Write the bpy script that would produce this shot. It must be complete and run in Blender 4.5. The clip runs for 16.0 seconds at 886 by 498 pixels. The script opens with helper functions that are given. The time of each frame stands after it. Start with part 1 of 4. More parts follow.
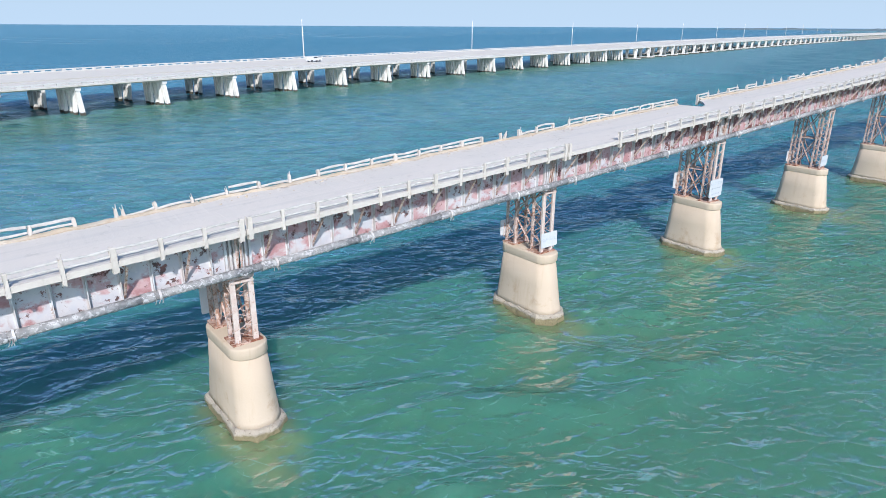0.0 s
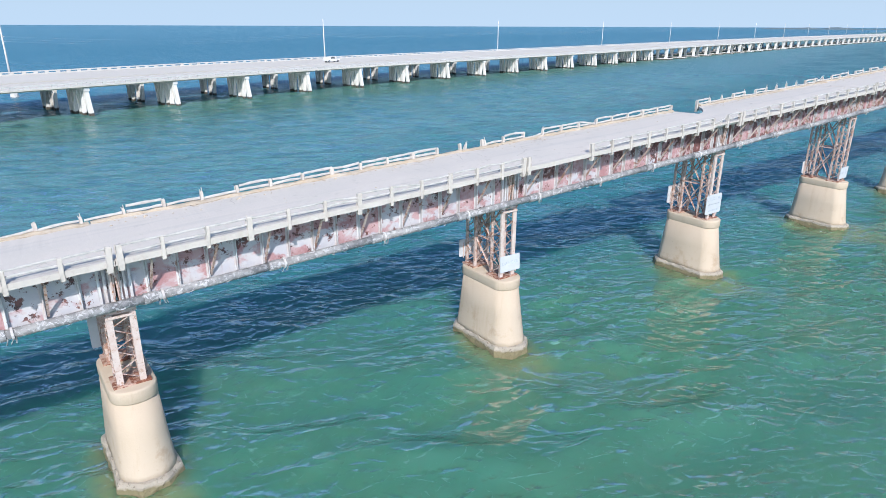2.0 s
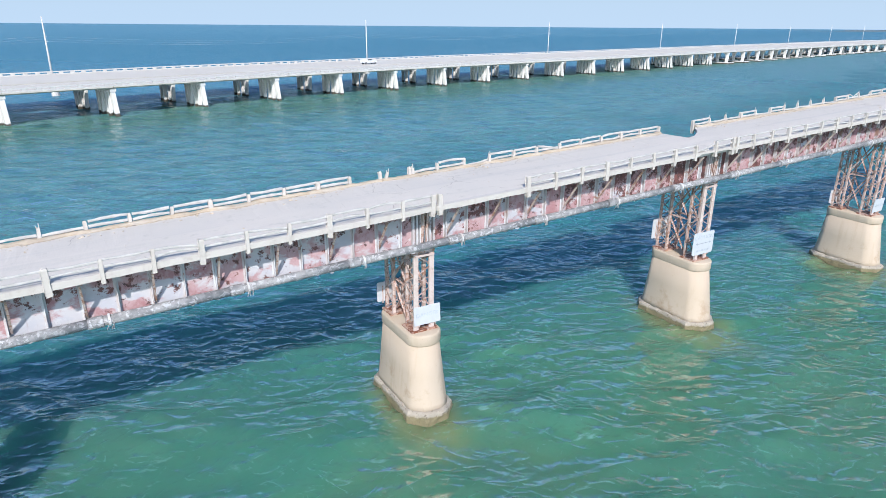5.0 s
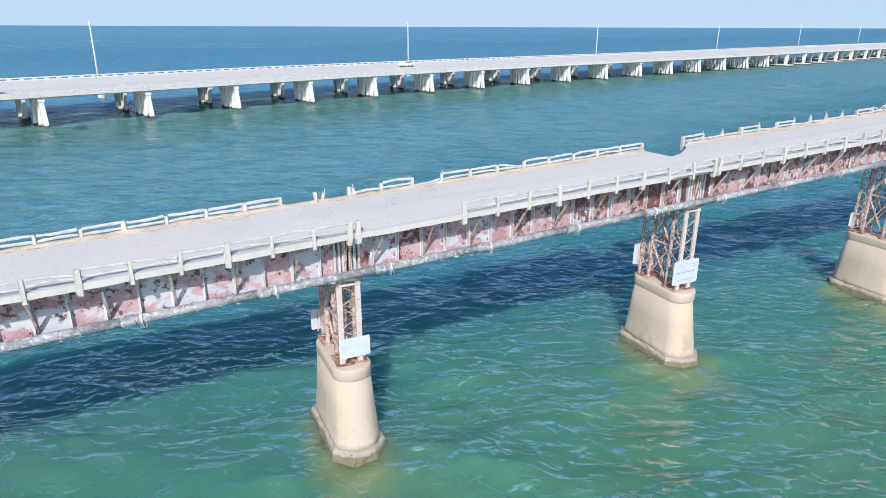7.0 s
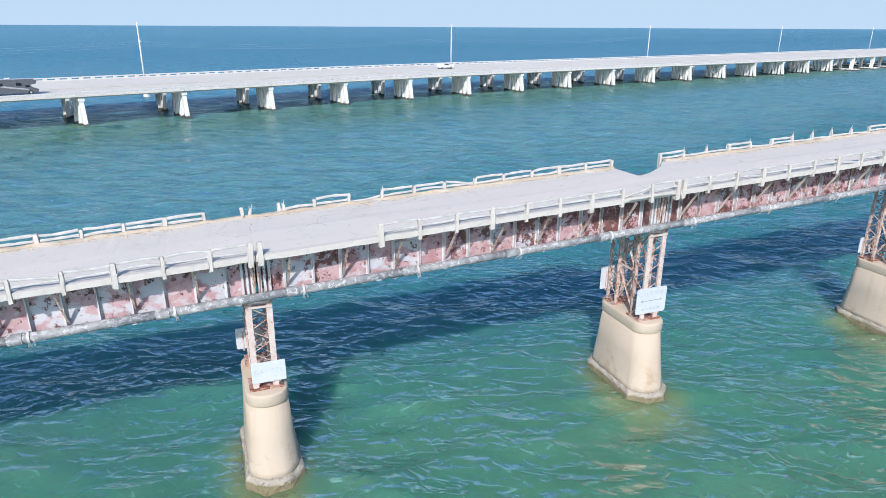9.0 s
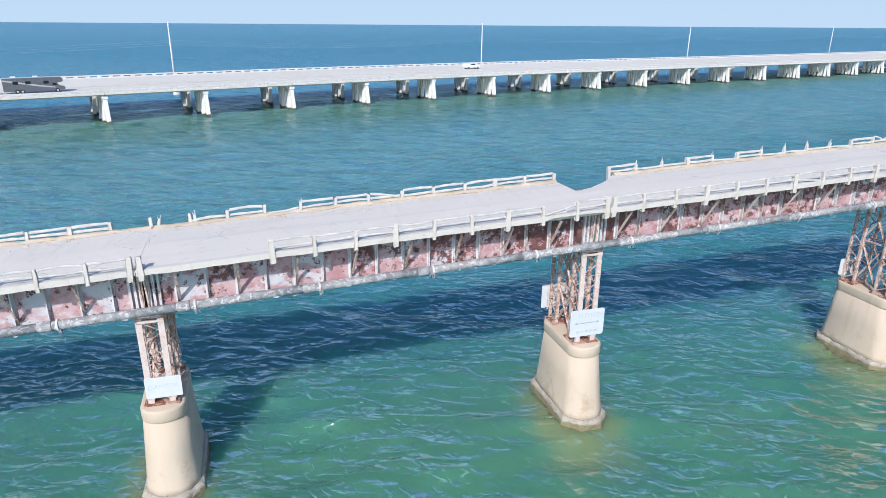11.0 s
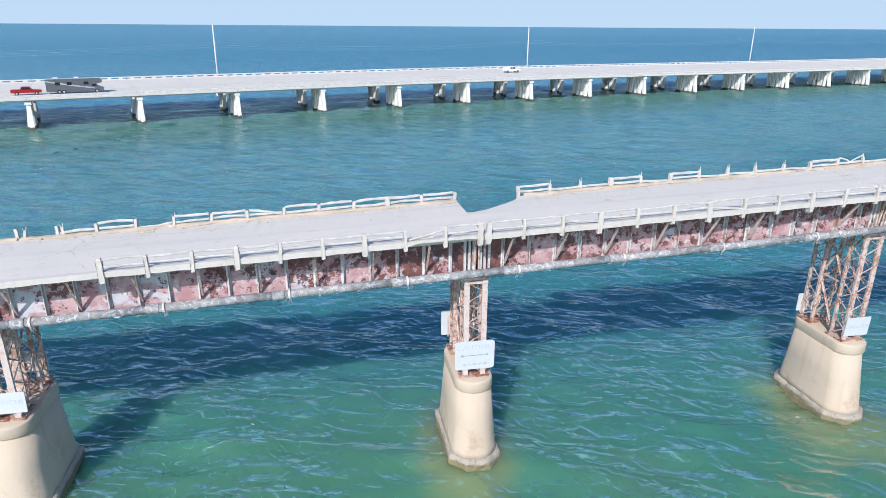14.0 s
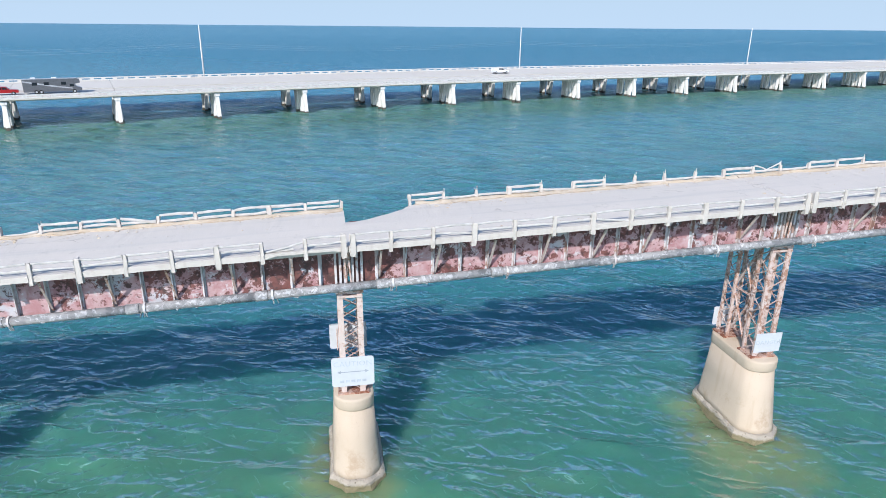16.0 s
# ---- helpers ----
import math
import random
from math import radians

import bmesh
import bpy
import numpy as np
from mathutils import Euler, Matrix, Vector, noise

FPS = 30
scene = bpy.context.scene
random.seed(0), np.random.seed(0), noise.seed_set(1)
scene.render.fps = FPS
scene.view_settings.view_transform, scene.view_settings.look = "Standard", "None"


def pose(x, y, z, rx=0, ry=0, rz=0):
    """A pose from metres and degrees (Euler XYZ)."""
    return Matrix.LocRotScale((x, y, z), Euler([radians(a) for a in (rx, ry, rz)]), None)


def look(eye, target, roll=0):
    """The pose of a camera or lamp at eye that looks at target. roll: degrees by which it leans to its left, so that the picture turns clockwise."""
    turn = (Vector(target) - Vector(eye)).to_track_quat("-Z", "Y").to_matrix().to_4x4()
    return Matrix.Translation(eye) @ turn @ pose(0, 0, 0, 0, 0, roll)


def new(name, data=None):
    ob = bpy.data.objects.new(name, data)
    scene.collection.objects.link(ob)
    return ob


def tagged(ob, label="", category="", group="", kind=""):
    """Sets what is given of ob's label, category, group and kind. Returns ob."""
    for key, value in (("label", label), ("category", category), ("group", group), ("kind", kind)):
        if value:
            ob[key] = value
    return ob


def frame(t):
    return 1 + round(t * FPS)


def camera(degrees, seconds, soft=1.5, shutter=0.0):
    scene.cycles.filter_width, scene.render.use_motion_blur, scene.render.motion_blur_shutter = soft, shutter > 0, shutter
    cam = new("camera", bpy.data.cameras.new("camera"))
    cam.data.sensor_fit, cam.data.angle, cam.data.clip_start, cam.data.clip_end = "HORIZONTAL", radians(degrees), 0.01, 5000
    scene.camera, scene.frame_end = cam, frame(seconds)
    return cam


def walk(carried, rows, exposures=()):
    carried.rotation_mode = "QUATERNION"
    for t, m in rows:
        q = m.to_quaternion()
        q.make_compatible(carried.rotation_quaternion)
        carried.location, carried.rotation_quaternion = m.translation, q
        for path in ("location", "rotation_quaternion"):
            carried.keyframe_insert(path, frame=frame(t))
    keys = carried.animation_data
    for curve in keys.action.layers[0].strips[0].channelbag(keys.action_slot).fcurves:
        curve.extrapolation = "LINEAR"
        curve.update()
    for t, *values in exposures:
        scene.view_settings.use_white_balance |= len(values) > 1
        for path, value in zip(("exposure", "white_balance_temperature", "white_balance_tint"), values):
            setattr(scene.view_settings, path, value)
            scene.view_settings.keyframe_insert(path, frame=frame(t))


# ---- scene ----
cam = camera(69.5, 16.0, soft=0.85)
PATH = [
    (0, (0.182, 0.028, 21.957), (1.364, 1.498, 21.291), 0.3),
    (0.5, (2.11, 0.216, 21.868), (3.275, 1.698, 21.202), 0.3),
    (1, (4.075, 0.365, 21.785), (5.224, 1.86, 21.119), 0.2),
    (1.5, (6.01, 0.46, 21.811), (7.137, 1.971, 21.145), 0.2),
    (2, (7.899, 0.558, 21.884), (9.003, 2.086, 21.218), 0.2),
    (2.5, (9.839, 0.731, 21.984), (10.921, 2.276, 21.318), 0.2),
    (3, (11.775, 0.972, 22.099), (12.833, 2.533, 21.433), 0.2),
    (3.5, (13.698, 1.269, 22.18), (14.734, 2.845, 21.514), 0.2),
    (4, (15.548, 1.492, 22.248), (16.562, 3.082, 21.582), 0.3),
    (6.5, (24.737, 1.22, 22.876), (25.593, 2.901, 22.21), 0.3),
    (7, (26.585, 1.059, 23.04), (27.403, 2.758, 22.375), 0.2),
    (7.5, (28.435, 0.893, 23.17), (29.216, 2.61, 22.504), 0.3),
    (8, (30.238, 0.767, 23.276), (30.982, 2.5, 22.61), 0.3),
    (8.5, (32.062, 0.625, 23.436), (32.769, 2.374, 22.771), 0.3),
    (9, (33.854, 0.487, 23.566), (34.523, 2.251, 22.901), 0.3),
    (11.3, (42.338, -0.182, 24.1), (42.863, 1.628, 23.432), 0.4),
    (11.5, (43.093, -0.19, 24.112), (43.603, 1.625, 23.446), 0.4),
    (12, (44.877, -0.233, 24.199), (45.357, 1.591, 23.534), 0.4),
    (12.5, (46.658, -0.24, 24.28), (47.109, 1.592, 23.614), 0.4),
    (13, (48.435, -0.221, 24.37), (48.855, 1.617, 23.704), 0.5),
    (13.5, (50.201, -0.149, 24.448), (50.592, 1.696, 23.782), 0.4),
    (14, (52.013, -0.108, 24.53), (52.373, 1.743, 23.863), 0.4),
    (14.5, (53.853, -0.01, 24.584), (54.189, 1.845, 23.918), 0.4),
    (15, (55.631, 0.1, 24.647), (55.967, 1.955, 23.98), 0.4),
    (15.5, (57.409, 0.209, 24.644), (57.747, 2.064, 23.977), 0.5),
    (16, (59.252, 0.261, 24.645), (59.592, 2.116, 23.979), 0.5),
]
walk(cam, [(t, look(eye, target, roll)) for t, eye, target, roll in PATH])

# ---- light ----
SUN_TO = Vector((0.62, 1.15, -1.0))
sun = new("sun", bpy.data.lights.new("sun", "SUN"))
sun.data.energy, sun.data.angle, sun.data.color = 4.25, radians(0.7), (1.0, 0.975, 0.95)
sun.matrix_world = look((0, -60, 120), Vector((0, -60, 120)) + SUN_TO)
world = bpy.data.worlds.new("sky")
scene.world = world
world.use_nodes = True
wn = world.node_tree
sky = wn.nodes.new("ShaderNodeTexSky")
sky.sky_type, sky.sun_disc = "NISHITA", False
sky.sun_elevation = math.atan2(1.0, math.hypot(SUN_TO.x, SUN_TO.y))
sky.sun_rotation = math.atan2(-SUN_TO.x, -SUN_TO.y)
sky.altitude, sky.air_density, sky.dust_density, sky.ozone_density = 0, 1.0, 2.0, 3.0
SKY = 0.155
tint = wn.nodes.new("ShaderNodeMix")
tint.data_type, tint.blend_type = "RGBA", "MULTIPLY"
tint.inputs[0].default_value = 1.0
tint.inputs[7].default_value = (0.74 * SKY, 0.94 * SKY, 1.18 * SKY, 1)
# pale haze that lies on the horizon all round
aim = wn.nodes.new("ShaderNodeTexCoord")
height = wn.nodes.new("ShaderNodeSeparateXYZ")
thin = wn.nodes.new("ShaderNodeMapRange")
thin.interpolation_type = "SMOOTHSTEP"
for i, v in zip((1, 2, 3, 4), (0.0, 0.22, 1.0, 0.0)):
    thin.inputs[i].default_value = v
haze = wn.nodes.new("ShaderNodeMix")
haze.data_type = "RGBA"
haze.inputs[7].default_value = (0.50, 0.665, 0.865, 1)
wn.links.new(aim.outputs["Generated"], height.inputs[0])
wn.links.new(height.outputs[2], thin.inputs[0])
wn.links.new(thin.outputs[0], haze.inputs[0])
wn.links.new(sky.outputs[0], tint.inputs[6])
wn.links.new(tint.outputs[2], haze.inputs[6])
wn.links.new(haze.outputs[2], wn.nodes["Background"].inputs[0])
wn.nodes["Background"].inputs[1].default_value = 1.0
scene.view_settings.exposure = 0.12


# ---- materials ----
class Mat:
    """A small builder of node materials."""

    def __init__(self, name, rough=0.8, metal=0.0, spec=0.5):
        self.m = bpy.data.materials.new(name)
        self.m.use_nodes = True
        self.t = self.m.node_tree
        self.b = self.t.nodes["Principled BSDF"]
        self.b.inputs["Roughness"].default_value = rough
        self.b.inputs["Metallic"].default_value = metal
        self.b.inputs["Specular IOR Level"].default_value = spec
        self.co = self.t.nodes.new("ShaderNodeNewGeometry").outputs["Position"]

    def local(self):
        self.co = self.t.nodes.new("ShaderNodeTexCoord").outputs["Object"]
        return self

    def scaled(self, sx, sy, sz):
        n = self.t.nodes.new("ShaderNodeMapping")
        self.t.links.new(self.co, n.inputs[0])
        n.inputs["Scale"].default_value = (sx, sy, sz)
        return n.outputs[0]

    def noise(self, scale, detail=4.0, rough=0.55, co=None, distort=0.0, w=None):
        n = self.t.nodes.new("ShaderNodeTexNoise")
        n.inputs["Scale"].default_value, n.inputs["Detail"].default_value = scale, detail
        n.inputs["Roughness"].default_value, n.inputs["Distortion"].default_value = rough, distort
        self.t.links.new(co or self.co, n.inputs["Vector"])
        if w is not None:
            n.noise_dimensions = "4D"
            self.t.links.new(w, n.inputs["W"])
        return n.outputs["Fac"]

    def rand(self, times=40.0):
        r = self.t.nodes.new("ShaderNodeObjectInfo").outputs["Random"]
        return self.math("MULTIPLY", r, times)

    def math(self, op, a, b=0.0, clamp=False):
        n = self.t.nodes.new("ShaderNodeMath")
        n.operation, n.use_clamp = op, clamp
        for i, v in enumerate((a, b)):
            if isinstance(v, (int, float)):
                n.inputs[i].default_value = v
            else:
                self.t.links.new(v, n.inputs[i])
        return n.outputs[0]

    def ramp(self, fac, lo, hi, a=0.0, b=1.0):
        n = self.t.nodes.new("ShaderNodeMapRange")
        n.interpolation_type = "SMOOTHSTEP"
        self.t.links.new(fac, n.inputs[0])
        for i, v in zip((1, 2, 3, 4), (lo, hi, a, b)):
            n.inputs[i].default_value = v
        return n.outputs[0]

    def axis(self, k):
        n = self.t.nodes.new("ShaderNodeSeparateXYZ")
        self.t.links.new(self.co, n.inputs[0])
        return n.outputs[k]

    def mix(self, fac, a, b):
        n = self.t.nodes.new("ShaderNodeMix")
        n.data_type = "RGBA"
        for i, v in ((0, fac), (6, a), (7, b)):
            if isinstance(v, tuple):
                n.inputs[i].default_value = (*v, 1)
            elif isinstance(v, (int, float)):
                n.inputs[i].default_value = v
            else:
                self.t.links.new(v, n.inputs[i])
        return n.outputs[2]

    def colour(self, c):
        if isinstance(c, tuple):
            self.b.inputs["Base Color"].default_value = (*c, 1)
        else:
            self.t.links.new(c, self.b.inputs["Base Color"])
        return self

    def bump(self, h, dist=0.02, strength=0.6):
        n = self.t.nodes.new("ShaderNodeBump")
        n.inputs["Distance"].default_value, n.inputs["Strength"].default_value = dist, strength
        self.t.links.new(h, n.inputs["Height"])
        self.t.links.new(n.outputs[0], self.b.inputs["Normal"])
        return self

    def rough(self, v):
        self.t.links.new(v, self.b.inputs["Roughness"])
        return self


def concrete(name, light, dark, warm, streak=0.5, big=0.15):
    a = Mat(name, 0.9, spec=0.3)
    n1, n2 = a.noise(big, 5, 0.6), a.noise(3.0, 6, 0.7)
    drip = a.noise(1.0, 5, 0.65, a.scaled(1.6, 1.6, 0.22))
    c = a.mix(a.ramp(n1, 0.35, 0.7), light, warm)
    c = a.mix(a.math("MULTIPLY", a.ramp(drip, 0.5, 0.75), streak), c, dark)
    c = a.mix(a.math("MULTIPLY", a.ramp(n2, 0.52, 0.72), 0.35), c, dark)
    return a.colour(c).bump(a.noise(9.0, 8, 0.7), 0.03, 0.5).m


def rusty(name, paints, rust, amount, scale=1.2, rough=0.7, streaky=(1, 1, 1), per_piece=True):
    a = Mat(name, rough, spec=0.35)
    co = a.scaled(*streaky)
    w = a.rand() if per_piece else None
    p = a.ramp(a.noise(scale * 0.8, 4, 0.6, co, 0.4, w), 0.42, 0.58)
    c = a.mix(p, paints[0], paints[1])
    if len(paints) > 2:
        c = a.mix(a.ramp(a.noise(scale * 1.7, 5, 0.6, co, 0.8, w), 0.54, 0.6), c, paints[2])
    r = a.noise(scale, 7, 0.68, co, 0.6, w)
    c = a.mix(a.ramp(r, 0.60 - amount, 0.66 - amount), c, rust[0])
    c = a.mix(a.ramp(a.noise(scale * 3, 6, 0.7, co, 0.3, w), 0.62 - amount * 0.4, 0.7), c, rust[1])
    return a.colour(c).bump(a.noise(scale * 12, 6, 0.7), 0.015, 0.5).m


def plain(name, c, rough=0.6, metal=0.0, vary=0.12):
    a = Mat(name, rough, metal)
    d = tuple(v * (1 - vary * 2) for v in c)
    return a.colour(a.mix(a.ramp(a.noise(2.5, 5), 0.3, 0.7), c, d)).bump(a.noise(30, 3), 0.004, 0.3).m



def deck_material():
    a = Mat("bleached_deck_concrete", 0.9, spec=0.3)
    c = a.mix(a.ramp(a.noise(0.22, 5, 0.6), 0.35, 0.7), (0.585, 0.525, 0.465), (0.555, 0.505, 0.45))
    lane = a.noise(1.0, 5, 0.6, a.scaled(0.05, 1.3, 1.0))
    c = a.mix(a.math("MULTIPLY", a.ramp(lane, 0.5, 0.7), 0.35), c, (0.43, 0.405, 0.38))
    c = a.mix(a.math("MULTIPLY", a.ramp(a.noise(1.3, 7, 0.72), 0.56, 0.70), 0.45), c, (0.40, 0.365, 0.32))
    vor = a.t.nodes.new("ShaderNodeTexVoronoi")
    vor.feature = "DISTANCE_TO_EDGE"
    vor.inputs["Scale"].default_value = 0.32
    warp = a.t.nodes.new("ShaderNodeMix")
    warp.data_type, warp.blend_type = "RGBA", "ADD"
    warp.inputs[0].default_value = 0.9
    tex = a.t.nodes.new("ShaderNodeTexNoise")
    tex.inputs["Scale"].default_value = 0.9
    a.t.links.new(a.co, tex.inputs["Vector"])
    a.t.links.new(a.co, warp.inputs[6])
    a.t.links.new(tex.outputs["Color"], warp.inputs[7])
    a.t.links.new(warp.outputs[2], vor.inputs["Vector"])
    worn = a.math("MULTIPLY", a.ramp(a.axis(0), 28.0, 34.0), a.ramp(a.axis(0), 40.0, 48.0, 1.0, 0.0))
    worn = a.math("MULTIPLY", worn, a.ramp(a.noise(0.7, 3), 0.46, 0.56))
    crack = a.math("MULTIPLY", a.ramp(vor.outputs["Distance"], 0.002, 0.009, 1.0, 0.0), a.math("MAXIMUM", worn, a.ramp(a.noise(0.3, 3), 0.60, 0.68)))
    c = a.mix(a.math("MULTIPLY", crack, 0.55), c, (0.22, 0.18, 0.15))
    return a.colour(c).bump(a.math("SUBTRACT", a.noise(9.0, 8, 0.7), crack), 0.03, 0.5).m


M_DECK = deck_material()
M_EDGE = concrete("pale_edge_concrete", (0.525, 0.48, 0.435), (0.36, 0.295, 0.25), (0.50, 0.455, 0.41), 0.4, 0.5)
M_KERB = concrete("sandy_kerb", (0.45, 0.36, 0.265), (0.33, 0.225, 0.135), (0.50, 0.43, 0.35), 0.5, 0.8)


def pier_material():
    a = Mat("weathered_pier_concrete", 0.9, spec=0.3)
    z = a.axis(2)
    c = a.mix(a.ramp(a.noise(0.35, 5, 0.6), 0.35, 0.7), (0.51, 0.405, 0.305), (0.52, 0.42, 0.325))
    drip = a.noise(1.0, 6, 0.68, a.scaled(1.5, 1.5, 0.16))
    c = a.mix(a.math("MULTIPLY", a.ramp(drip, 0.52, 0.74), 0.42), c, (0.40, 0.29, 0.20))
    blot = a.math("MULTIPLY", a.ramp(a.noise(0.55, 6, 0.7), 0.50, 0.66), a.ramp(z, 3.4, 1.6))
    c = a.mix(a.math("MULTIPLY", blot, 0.6), c, (0.36, 0.24, 0.15))
    speck = a.ramp(a.noise(5.5, 6, 0.75), 0.64, 0.72)
    c = a.mix(a.math("MULTIPLY", speck, 0.6), c, (0.22, 0.15, 0.10))
    return a.colour(c).bump(a.math("ADD", a.noise(8.0, 8, 0.7), a.noise(1.2, 3)), 0.035, 0.5).m


M_PIER = pier_material()
M_NEW = concrete("road_bridge_concrete", (0.58, 0.555, 0.52), (0.44, 0.42, 0.39), (0.54, 0.515, 0.485), 0.45, 0.12)


def pile_material():
    a = Mat("pale_pile_concrete_with_tide_stain", 0.9, spec=0.3)
    w = a.rand(50.0)
    c = a.mix(a.ramp(a.noise(0.3, 5, 0.6, None, 0, w), 0.35, 0.7), (0.74, 0.71, 0.67), (0.66, 0.63, 0.585))
    drip = a.noise(1.0, 5, 0.65, a.scaled(1.8, 1.8, 0.2), 0.2, w)
    c = a.mix(a.math("MULTIPLY", a.ramp(drip, 0.5, 0.72), 0.45), c, (0.46, 0.42, 0.37))
    wet = a.math("ADD", a.axis(2), a.math("MULTIPLY", a.noise(1.2, 3, 0.6, None, 0, w), 0.8))
    c = a.mix(a.ramp(wet, 0.85, 1.15, 1.0, 0.0), c, (0.085, 0.075, 0.06))
    return a.colour(c).bump(a.noise(9.0, 8, 0.7), 0.03, 0.5).m


M_COL = pile_material()
M_ROAD = concrete("road_deck_concrete", (0.56, 0.51, 0.445), (0.46, 0.42, 0.37), (0.58, 0.535, 0.475), 0.1, 0.05)


def plate_material():
    a = Mat("flaking_pink_and_white_plate", 0.7, spec=0.35)
    w = a.rand(60.0)
    east = a.ramp(a.axis(0), 5.0, 80.0)
    dusk = a.math("MULTIPLY", a.ramp(a.axis(0), 54.0, 56.5), a.ramp(a.axis(0), 61.0, 63.0, 1.0, 0.0))
    up = a.t.nodes.new("ShaderNodeSeparateXYZ")
    a.t.links.new(a.t.nodes.new("ShaderNodeTexCoord").outputs["Object"], up.inputs[0])
    high = a.ramp(up.outputs[2], -1.7, -0.5)
    c = a.mix(a.ramp(a.noise(1.1, 5, 0.6, None, 0.3, w), 0.42, 0.58), (0.47, 0.46, 0.49), (0.52, 0.495, 0.505))
    # old red coat, bleached to rose where it still holds
    coat = a.math("ADD", a.noise(0.75, 5, 0.6, a.scaled(0.8, 1, 1.25), 0.35, w), a.math("MULTIPLY", east, 0.14))
    rose = a.mix(a.ramp(a.noise(1.6, 6, 0.65, None, 0.4, w), 0.40, 0.62), (0.47, 0.30, 0.30), (0.36, 0.16, 0.165))
    c = a.mix(a.math("MULTIPLY", a.ramp(coat, 0.49, 0.575), 0.9), c, rose)
    c = a.mix(a.math("MULTIPLY", a.ramp(a.noise(2.4, 7, 0.68, None, 0.4, w), 0.57, 0.65), 0.7), c, (0.56, 0.54, 0.545))
    # bare rust in flakes, thickest under the deck
    flake = a.math("ADD", a.noise(2.0, 9, 0.74, None, 0.25, w), a.math("ADD", a.math("MULTIPLY", east, 0.075), a.math("MULTIPLY", dusk, 0.11)))
    flake = a.math("ADD", flake, a.math("MULTIPLY", high, 0.045))
    flake = a.math("ADD", flake, a.math("MULTIPLY", a.math("SUBTRACT", a.noise(0.4, 3, 0.5, None, 0, w), 0.5), 0.3))
    rustc = a.mix(a.ramp(a.noise(2.6, 6, 0.7, None, 0.3, w), 0.42, 0.60), (0.17, 0.065, 0.055), (0.065, 0.033, 0.030))
    c = a.mix(a.math("MULTIPLY", a.ramp(flake, 0.58, 0.615), 0.95), c, rustc)
    drip = a.noise(1.0, 6, 0.7, a.scaled(3.0, 3.0, 0.5), 0.2, w)
    c = a.mix(a.math("MULTIPLY", a.ramp(drip, 0.56, 0.70), 0.4), c, (0.30, 0.17, 0.14))
    return a.colour(c).bump(a.noise(10, 6, 0.7), 0.015, 0.5).m


M_PLATE = plate_material()


def stiffener_material():
    a = Mat("grey_white_stiffener", 0.7, spec=0.35)
    w = a.rand(60.0)
    east = a.ramp(a.axis(0), 30.0, 90.0)
    c = a.mix(a.ramp(a.noise(1.2, 4, 0.6, None, 0.4, w), 0.42, 0.58), (0.56, 0.56, 0.57), (0.50, 0.45, 0.44))
    r = a.math("ADD", a.noise(1.5, 7, 0.68, None, 0.6, w), a.math("MULTIPLY", east, 0.09))
    c = a.mix(a.ramp(r, 0.57, 0.66), c, (0.32, 0.20, 0.16))
    f = a.math("ADD", a.noise(4.5, 6, 0.7, None, 0.3, w), a.math("MULTIPLY", east, 0.04))
    c = a.mix(a.ramp(f, 0.60, 0.68), c, (0.09, 0.05, 0.04))
    return a.colour(c).bump(a.noise(18, 6, 0.7), 0.015, 0.5).m


M_STIFF = stiffener_material()
M_STEEL = rusty("faded_pink_rusty_steel", ((0.50, 0.36, 0.315), (0.55, 0.44, 0.395)), ((0.34, 0.19, 0.135), (0.10, 0.05, 0.04)), 0.10, 3.2)
M_PIPE = rusty("grey_pipe_with_flaking_white", ((0.20, 0.195, 0.20), (0.30, 0.29, 0.29), (0.46, 0.45, 0.46)), ((0.41, 0.41, 0.42), (0.10, 0.075, 0.065)), 0.02, 2.8, 0.6, (1, 1, 1), False)
M_RAIL = plain("white_painted_rail", (0.53, 0.50, 0.465), 0.8, 0, 0.12)
M_SIGN = plain("white_sign_face", (0.53, 0.54, 0.56), 0.45, 0, 0.03)
M_GREY = plain("faded_grey_lettering", (0.33, 0.36, 0.40), 0.6)
M_PALE = plain("bleached_lettering", (0.46, 0.50, 0.55), 0.6)
M_FRAME = rusty("bleached_pink_steel", ((0.54, 0.42, 0.37), (0.57, 0.475, 0.43)), ((0.40, 0.26, 0.20), (0.15, 0.08, 0.06)), 0.04, 3.5)
M_RUSTBED = rusty("rusted_bearing_plate", ((0.48, 0.34, 0.28), (0.36, 0.20, 0.14)), ((0.2, 0.07, 0.04), (0.07, 0.03, 0.02)), 0.1, 2.5)
M_DARK = rusty("dark_rust", ((0.12, 0.055, 0.04), (0.18, 0.09, 0.07)), ((0.08, 0.035, 0.025), (0.03, 0.018, 0.015)), 0.1, 2.0)
M_POLE = plain("pale_concrete_pole", (0.66, 0.64, 0.61), 0.8)
M_WIRE = plain("pale_cable", (0.55, 0.57, 0.6), 0.5)


def footing_material():
    a = Mat("footing_with_tide_band", 0.85)
    z = a.axis(2)
    n = a.noise(1.6, 6, 0.7)
    lvl = a.math("ADD", z, a.math("MULTIPLY", n, 0.5))
    c = a.mix(a.ramp(lvl, 0.52, 0.66), (0.20, 0.165, 0.090), (0.38, 0.325, 0.26))
    c = a.mix(a.ramp(a.noise(5, 6, 0.7), 0.55, 0.7), c, (0.12, 0.09, 0.06))
    return a.colour(c).bump(a.noise(7, 8, 0.75), 0.08, 0.8).m


M_FOOT = footing_material()


CREST = -19.0         # heading of the wave crests


